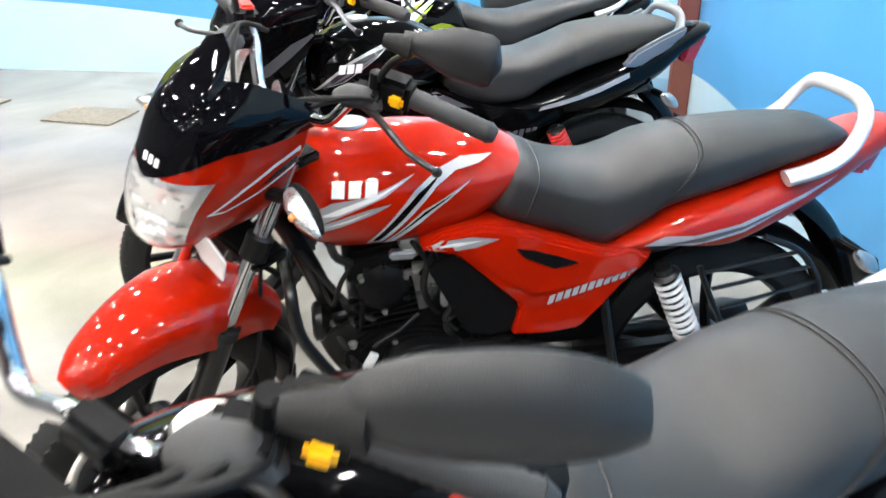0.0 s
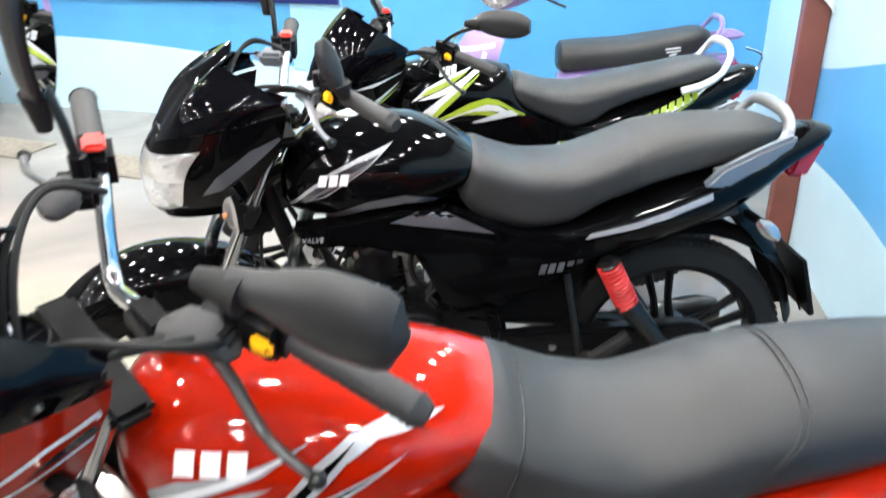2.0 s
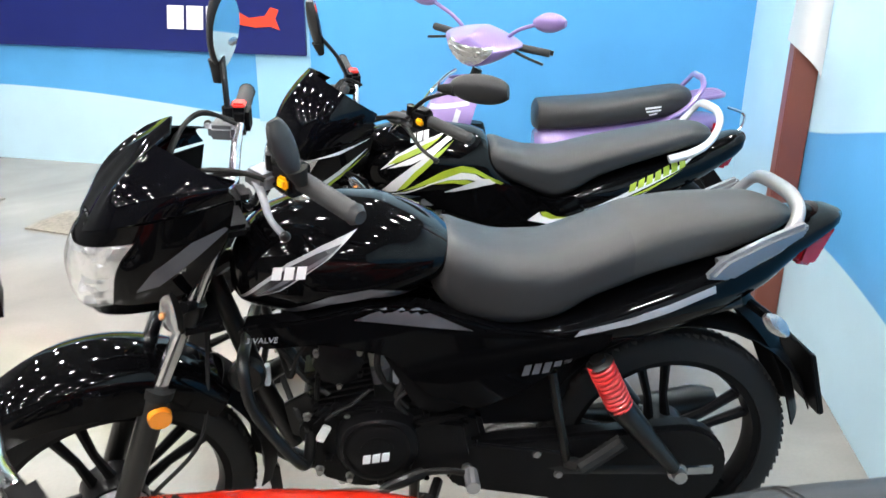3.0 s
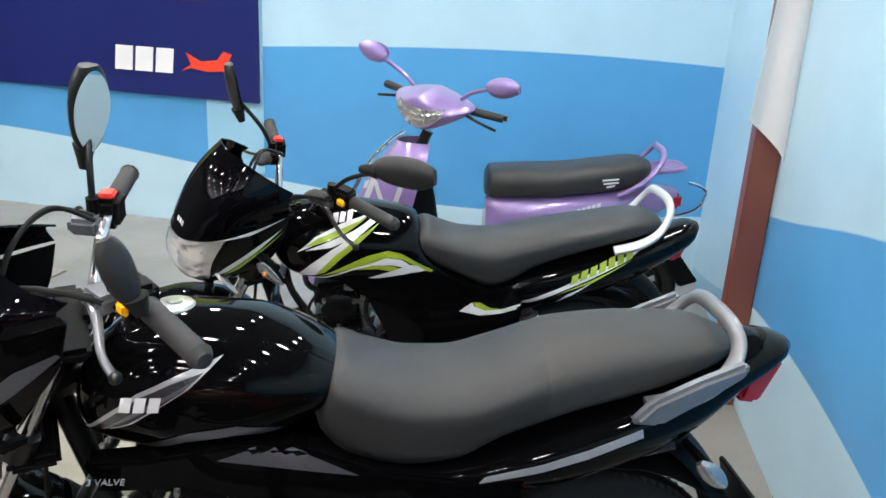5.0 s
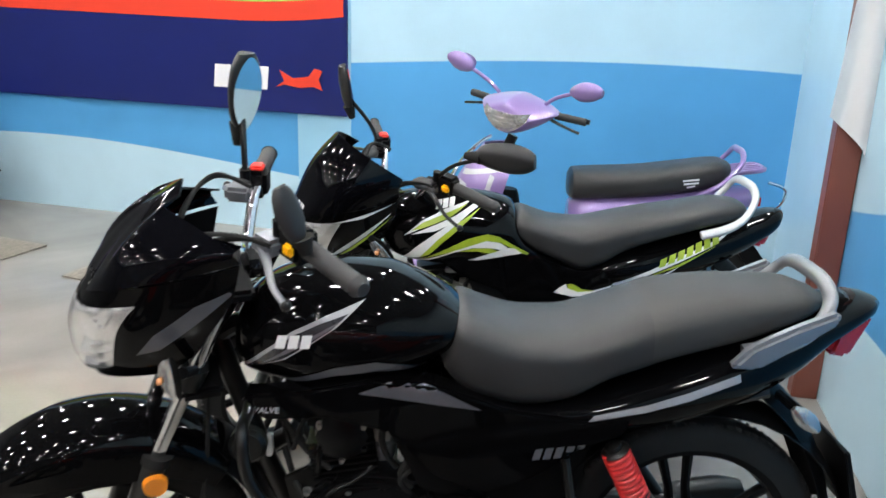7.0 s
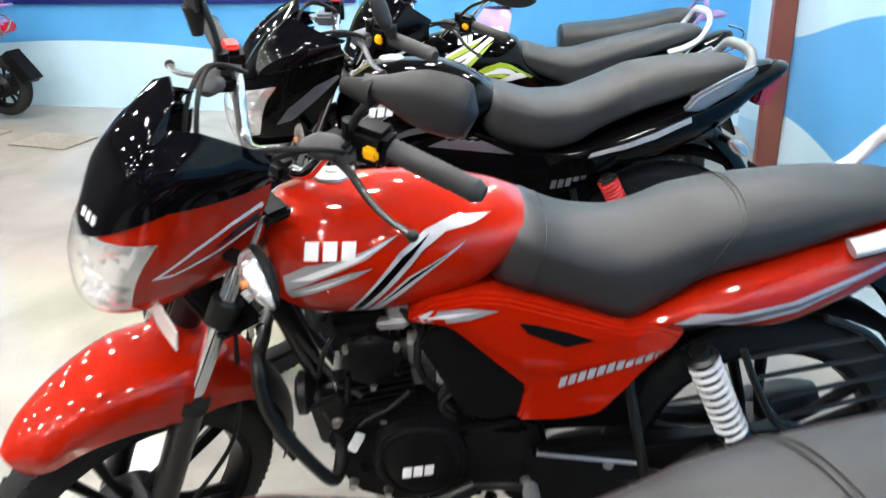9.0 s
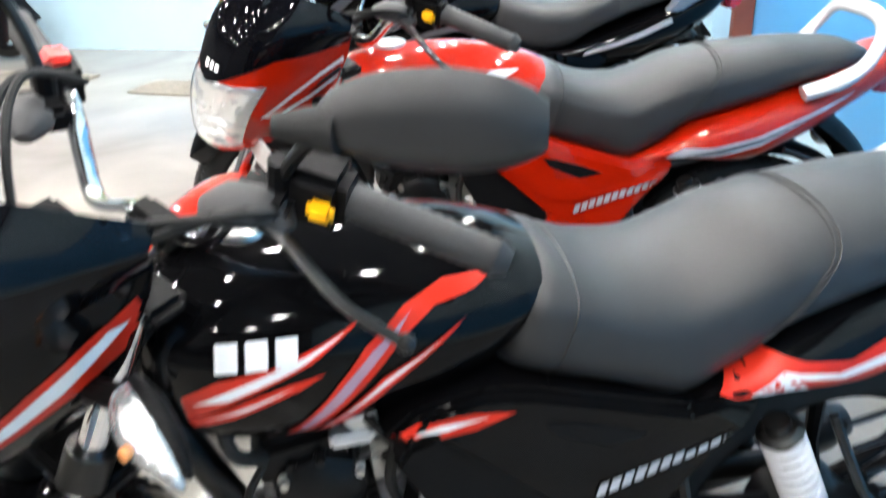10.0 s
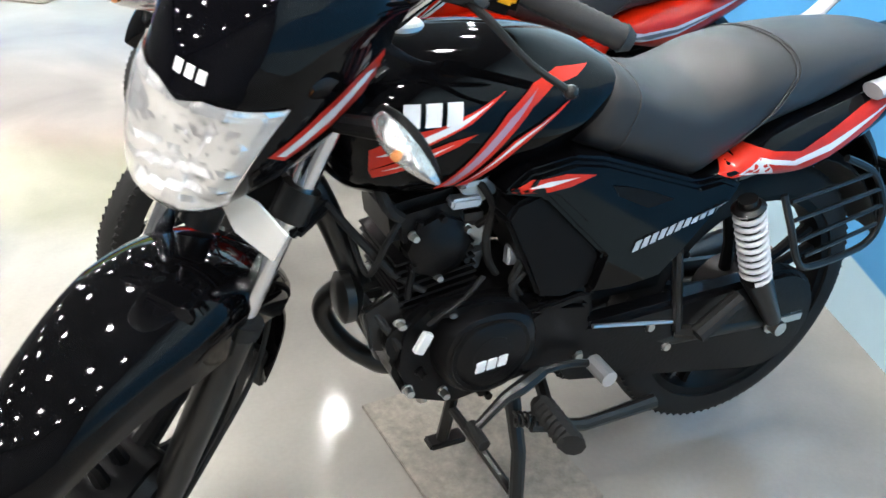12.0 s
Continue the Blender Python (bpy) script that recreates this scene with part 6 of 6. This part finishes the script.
    put("headlight_lens", shell_of(rows, 0.003), "signal", cw, "clear faceted headlight", turn=True, smooth=False)
    bar = put("handlebar", tube([(0.40, -0.31, 0.955), (0.34, -0.15, 0.96), (0.33, 0, 0.95), (0.34, 0.15, 0.96), (0.40, 0.31, 0.955)], 0.011, 10, 5), "frame", turn=True)
    for s in (-1, 1):
        a, b = Vector((0.385, 0.300 * s, 0.955)), Vector((0.35, 0.17 * s, 0.96))
        put("grip", tube([a + (b - a) * (k / 17) for k in range(18)], [0.016 + 0.0016 * (k % 2) for k in range(18)], 12), "grip", bar, "black rubber grip", turn=True)
        put("lever", tube([(0.32, 0.15 * s, 0.95), (0.315, 0.22 * s, 0.935), (0.335, 0.30 * s, 0.915)], [0.009, 0.0065, 0.0065], 8, 5), "frame", bar, turn=True)
        e = Vector((0.30, 0.285 * s, 1.092))
        stem = put("mirror_stem", tube([(0.335, 0.12 * s, 1.0), (0.32, 0.18 * s, 1.045), e], 0.0085, 10, 4), "lilac", lab="wing mirror in a lilac case", turn=True)
        rings = []
        for k in range(13):
            t = k / 12
            r = math.sin(math.pi * (0.05 + 0.9 * t)) ** 0.6
            rings.append([e + Vector((0.033 * math.cos(a) * r, (-0.035 + 0.145 * t) * s, 0.020 * t + 0.042 * math.sin(a) * r)) for a in np.linspace(0, 2 * math.pi, 17)[:-1]])
        put("mirror_case", rings_mesh(rings), "lilac", stem, turn=True)
        bm = bmesh.new()
        bm.faces.new([bm.verts.new(e + Vector((0.0335, (0.038 + 0.062 * math.cos(a)) * s, 0.010 + 0.034 * math.sin(a)))) for a in np.linspace(0, 2 * math.pi, 25)[:-1]])
        put("mirror_glass", bm, "mirror", stem, smooth=False, turn=True)
    # floorboard, rear body, seat
    put("floorboard", box(0.24, -0.15, 0.27, 0.62, 0.15, 0.33, 0.02), "plastic", lab="black floorboard")
    put("inner_panel", tube([(0.27, 0, 0.33), (0.27, 0, 0.52), (0.28, 0, 0.66)], [0.07, 0.07, 0.04], 16, 4, flat=1.3), "plastic")
    rb = Loft([(0.56, 0.62, 0.36, 0.085, 0.50, 2.4, 2.4, 0.0), (0.62, 0.665, 0.34, 0.125, 0.52, 2.6, 2.6, 0.0), (0.80, 0.680, 0.37, 0.150, 0.55, 2.6, 2.6, 0), (1.0, 0.700, 0.43, 0.150, 0.59, 2.5, 2.4, 0),
               (1.18, 0.715, 0.52, 0.125, 0.64, 2.4, 2.3, 0), (1.32, 0.715, 0.60, 0.085, 0.67, 2.3, 2.2, 0), (1.38, 0.705, 0.64, 0.045, 0.68, 2.0, 2.0, 0)], 30, 32)
    bm = rb.mesh()
    tgt = tree_of(bm)
    body = put("rear_body", bm, "lilac", lab="lilac rear body with silver graphics")
    for out in ([(0.98, 0.50), (1.0, 0.50), (1.13, 0.64), (1.11, 0.645)], [(1.07, 0.57), (1.09, 0.565), (1.20, 0.66), (1.18, 0.665)], [(0.88, 0.47), (0.895, 0.465), (1.22, 0.61), (1.20, 0.625)]):
        for s in (-1, 1):
            put("decal", sticker(out, tgt, s, 0.002), "silver", body)
    for o in slab_word(0.93, 0.60, 0.026, 5, 0.2, 0.3, 0.6, 0.2):
        put("emblem", sticker(o, tgt, -1, 0.002), "silver", body)
    st_ = Loft([(0.555, 0.745, 0.645, 0.085, 0.69, 2.6, 2.8, 0), (0.57, 0.765, 0.640, 0.112, 0.69, 2.8, 3.2, 0), (0.66, 0.772, 0.645, 0.132, 0.70, 2.8, 3.4, 0), (0.85, 0.785, 0.660, 0.140, 0.715, 2.8, 3.4, 0),
                (1.05, 0.815, 0.690, 0.132, 0.745, 2.8, 3.4, 0), (1.20, 0.835, 0.720, 0.112, 0.775, 2.7, 3, 0), (1.245, 0.820, 0.740, 0.075, 0.775, 2.4, 2.6, 0)], 34, 36)
    bm = st_.mesh()
    tgt = tree_of(bm)
    seat_ob = put("seat", bm, "seat", lab="long black vinyl seat with a small white sticker")
    for k, (z, x0, x1) in enumerate(((0.748, 1.03, 1.10), (0.734, 1.035, 1.10), (0.720, 1.05, 1.085))):
        put("sticker", sticker([(x0, z), (x1, z + 0.008), (x1, z + 0.016), (x0, z + 0.008)], tgt, -1, 0.002), "white", seat_ob)
    # grab handle, rack, lamp, guard
    pts = [(1.10, -0.135, 0.69), (1.20, -0.135, 0.75), (1.27, -0.12, 0.83), (1.285, -0.07, 0.872), (1.28, 0, 0.878)]
    put("grab_handle", tube(pts + [(x, -y, z) for x, y, z in pts[-2::-1]], 0.015, 10, 5, flat=0.7), "lilac", lab="lilac grab handle")
    rack = put("luggage_rack", tube([(1.24, -0.07, 0.78), (1.37, -0.075, 0.80), (1.40, 0, 0.80), (1.37, 0.075, 0.80), (1.24, 0.07, 0.78)], 0.011, 8, 4), "lilac", lab="lilac slatted luggage rack")
    for y in (-0.035, 0.0, 0.035):
        put("slat", tube([(1.25, y, 0.785), (1.39, y, 0.802)], 0.008, 8), "lilac", rack)
    put("rear_guard", tube([(1.30, -0.12, 0.60), (1.44, -0.115, 0.64), (1.48, -0.10, 0.72), (1.40, -0.10, 0.755)], 0.006, 8, 5), "chrome", lab="chrome rear guard tube")
    put("tail_lamp", box(1.345, -0.06, 0.62, 1.40, 0.06, 0.69, 0.015), "tail_red")
    bm = prism([(1.30, 0.46), (1.36, 0.50), (1.52, 0.30), (1.44, 0.27)], -0.07, 0.07, 0.006)
    put("rear_flap", bm, "plastic", lab="black rear mud flap")
    put("engine", box(0.85, -0.13, 0.17, 1.28, -0.05, 0.30, 0.03), "engine")
    put("silencer", tube([(0.95, 0.13, 0.23), (1.38, 0.15, 0.29)], 0.045, 14), "frame")
    stand = put("centre_stand", tube([(0.90, -0.06, 0.22), (0.93, -0.13, 0.016)], 0.011, 8), "frame")
    put("stand_leg", tube([(0.90, 0.06, 0.22), (0.93, 0.13, 0.016)], 0.011, 8), "frame", stand)
    put("chrome_guard", tube([(-0.04, -0.19, 0.42), (-0.02, -0.21, 0.60), (0.06, -0.19, 0.78), (0.14, -0.13, 0.87), (0.20, -0.05, 0.90)], 0.008, 8, 6), "chrome", lab="chrome front leg guard")
    sc.matrix_world = m @ Matrix.Scale(size, 4)
    return sc


scooter(pose(1.11, 4.63, 0, 0, 0, -10), 56, "lilac step-through scooter with a black seat beside the blue wall")
scooter(pose(-2.98, 7.07, 0, 0, 0, -22), 20, "lilac step-through scooter with silver graphics by the back wall")


# ---------------------------------------------------------------- small things
def banner():
    b = empty("banner", ROOM @ pose(-4.945, V1 - 0.02, 0.765), "navy vinyl banner with red and green arcs on the blue wall", "banner")
    part("sheet", box(0, -0.012, 0, 3.33, 0.008, 1.5, 0.002), "navy", b)
    # arcs of red and green over the navy field
    for mat, lo, hi, y in (("banner_red", 0.535, 0.645, -0.0145), ("banner_green", 0.645, 1.48, -0.0145)):
        bm = bmesh.new()
        top, bot = [], []
        for k in range(41):
            x = 0.02 + 3.29 * k / 40
            c = 0.055 * ((x - 2.65) / 0.75) ** 2 if x > 2.65 else 0.012 * (2.65 - x)
            bot.append(bm.verts.new((x, y, min(1.47, lo + c))))
            top.append(bm.verts.new((x, y, min(1.48, hi + c) if mat == "banner_red" else 1.48)))
        for i in range(40):
            if (top[i].co - bot[i].co).length > 0.003 and (top[i + 1].co - bot[i + 1].co).length > 0.003:
                bm.faces.new((bot[i], bot[i + 1], top[i + 1], top[i]))
        part("printed_arc", bm, mat, b, smooth=False)
    for o in slab_word(2.448, 0.132, 0.138, 3, 0.10, 0.0, 0.78, 0.14):
        part("emblem_block", prism(o, -0.017, -0.013, 0), "banner_white", b, "white emblem block", smooth=False)
    leap = [(x - 0.075, z + 0.035) for x, z in ((2.94, 0.115), (3.00, 0.155), (2.97, 0.22), (3.06, 0.175), (3.16, 0.19), (3.20, 0.24), (3.25, 0.225), (3.225, 0.175), (3.25, 0.11), (3.19, 0.13), (3.10, 0.12), (3.00, 0.135))]
    part("emblem_block", prism(leap, -0.017, -0.013, 0), "banner_red", b, "red leaping emblem shape", smooth=False)


banner()


def pilaster():
    p = part("pilaster", box(-1.95, V1 - 0.006, 0.35, -1.60, V1 - 0.0005, CEIL, 0.001), "column_paint", smooth=False)
    p.matrix_world = ROOM
    tagged(p, "shallow pale blue strip of wall", "wall", kind="structure")


def hanging_paper():
    rows = []
    for k in range(19):
        t = k / 18
        row = []
        for i in range(9):
            q = i / 8
            cut = 0.968 + 0.145 * (1 - q) ** 0.7
            z = 2.2 + (cut - 2.2) * t
            left = 1.150 - 0.062 * t ** 1.5
            u = left + (1.236 - left) * q + 0.004 * math.sin(3 * z + q)
            v = POST_V - 0.022 - 0.016 * math.sin(2.2 * q * math.pi + z * 2) * t - 0.012 * t * (1 - q)
            row.append(Vector((u, v, z)))
        rows.append(row)
    p = part("hanging_paper", shell_of(rows, 0.001), "paper")
    p.matrix_world = SIDE
    tagged(p, "white sheet of paper hanging over the brown post", "paper")


hanging_paper()
pilaster()


def floor_mat(x, y, w, d, rz):
    bm = box(-w / 2, -d / 2, 0.0, w / 2, d / 2, 0.008, 0.002)
    p = part("floor_mat", bm, "mat")
    p.matrix_world = pose(x, y, 0.0015, 0, 0, rz)
    return tagged(p, "small grey-brown looped floor mat lying on the tiles", "mat", "floor mats")


floor_mat(0.420, 0.900, 0.335, 0.46, 6.0)
floor_mat(0.72, 1.66, 0.40, 0.60, -20)
floor_mat(0.82, 2.50, 0.40, 0.60, -15)
floor_mat(-1.347, 5.84, 0.46, 0.31, -29)
floor_mat(-0.544, 5.335, 0.46, 0.31, -29)
floor_mat(-1.99, 6.17, 0.46, 0.31, -29)
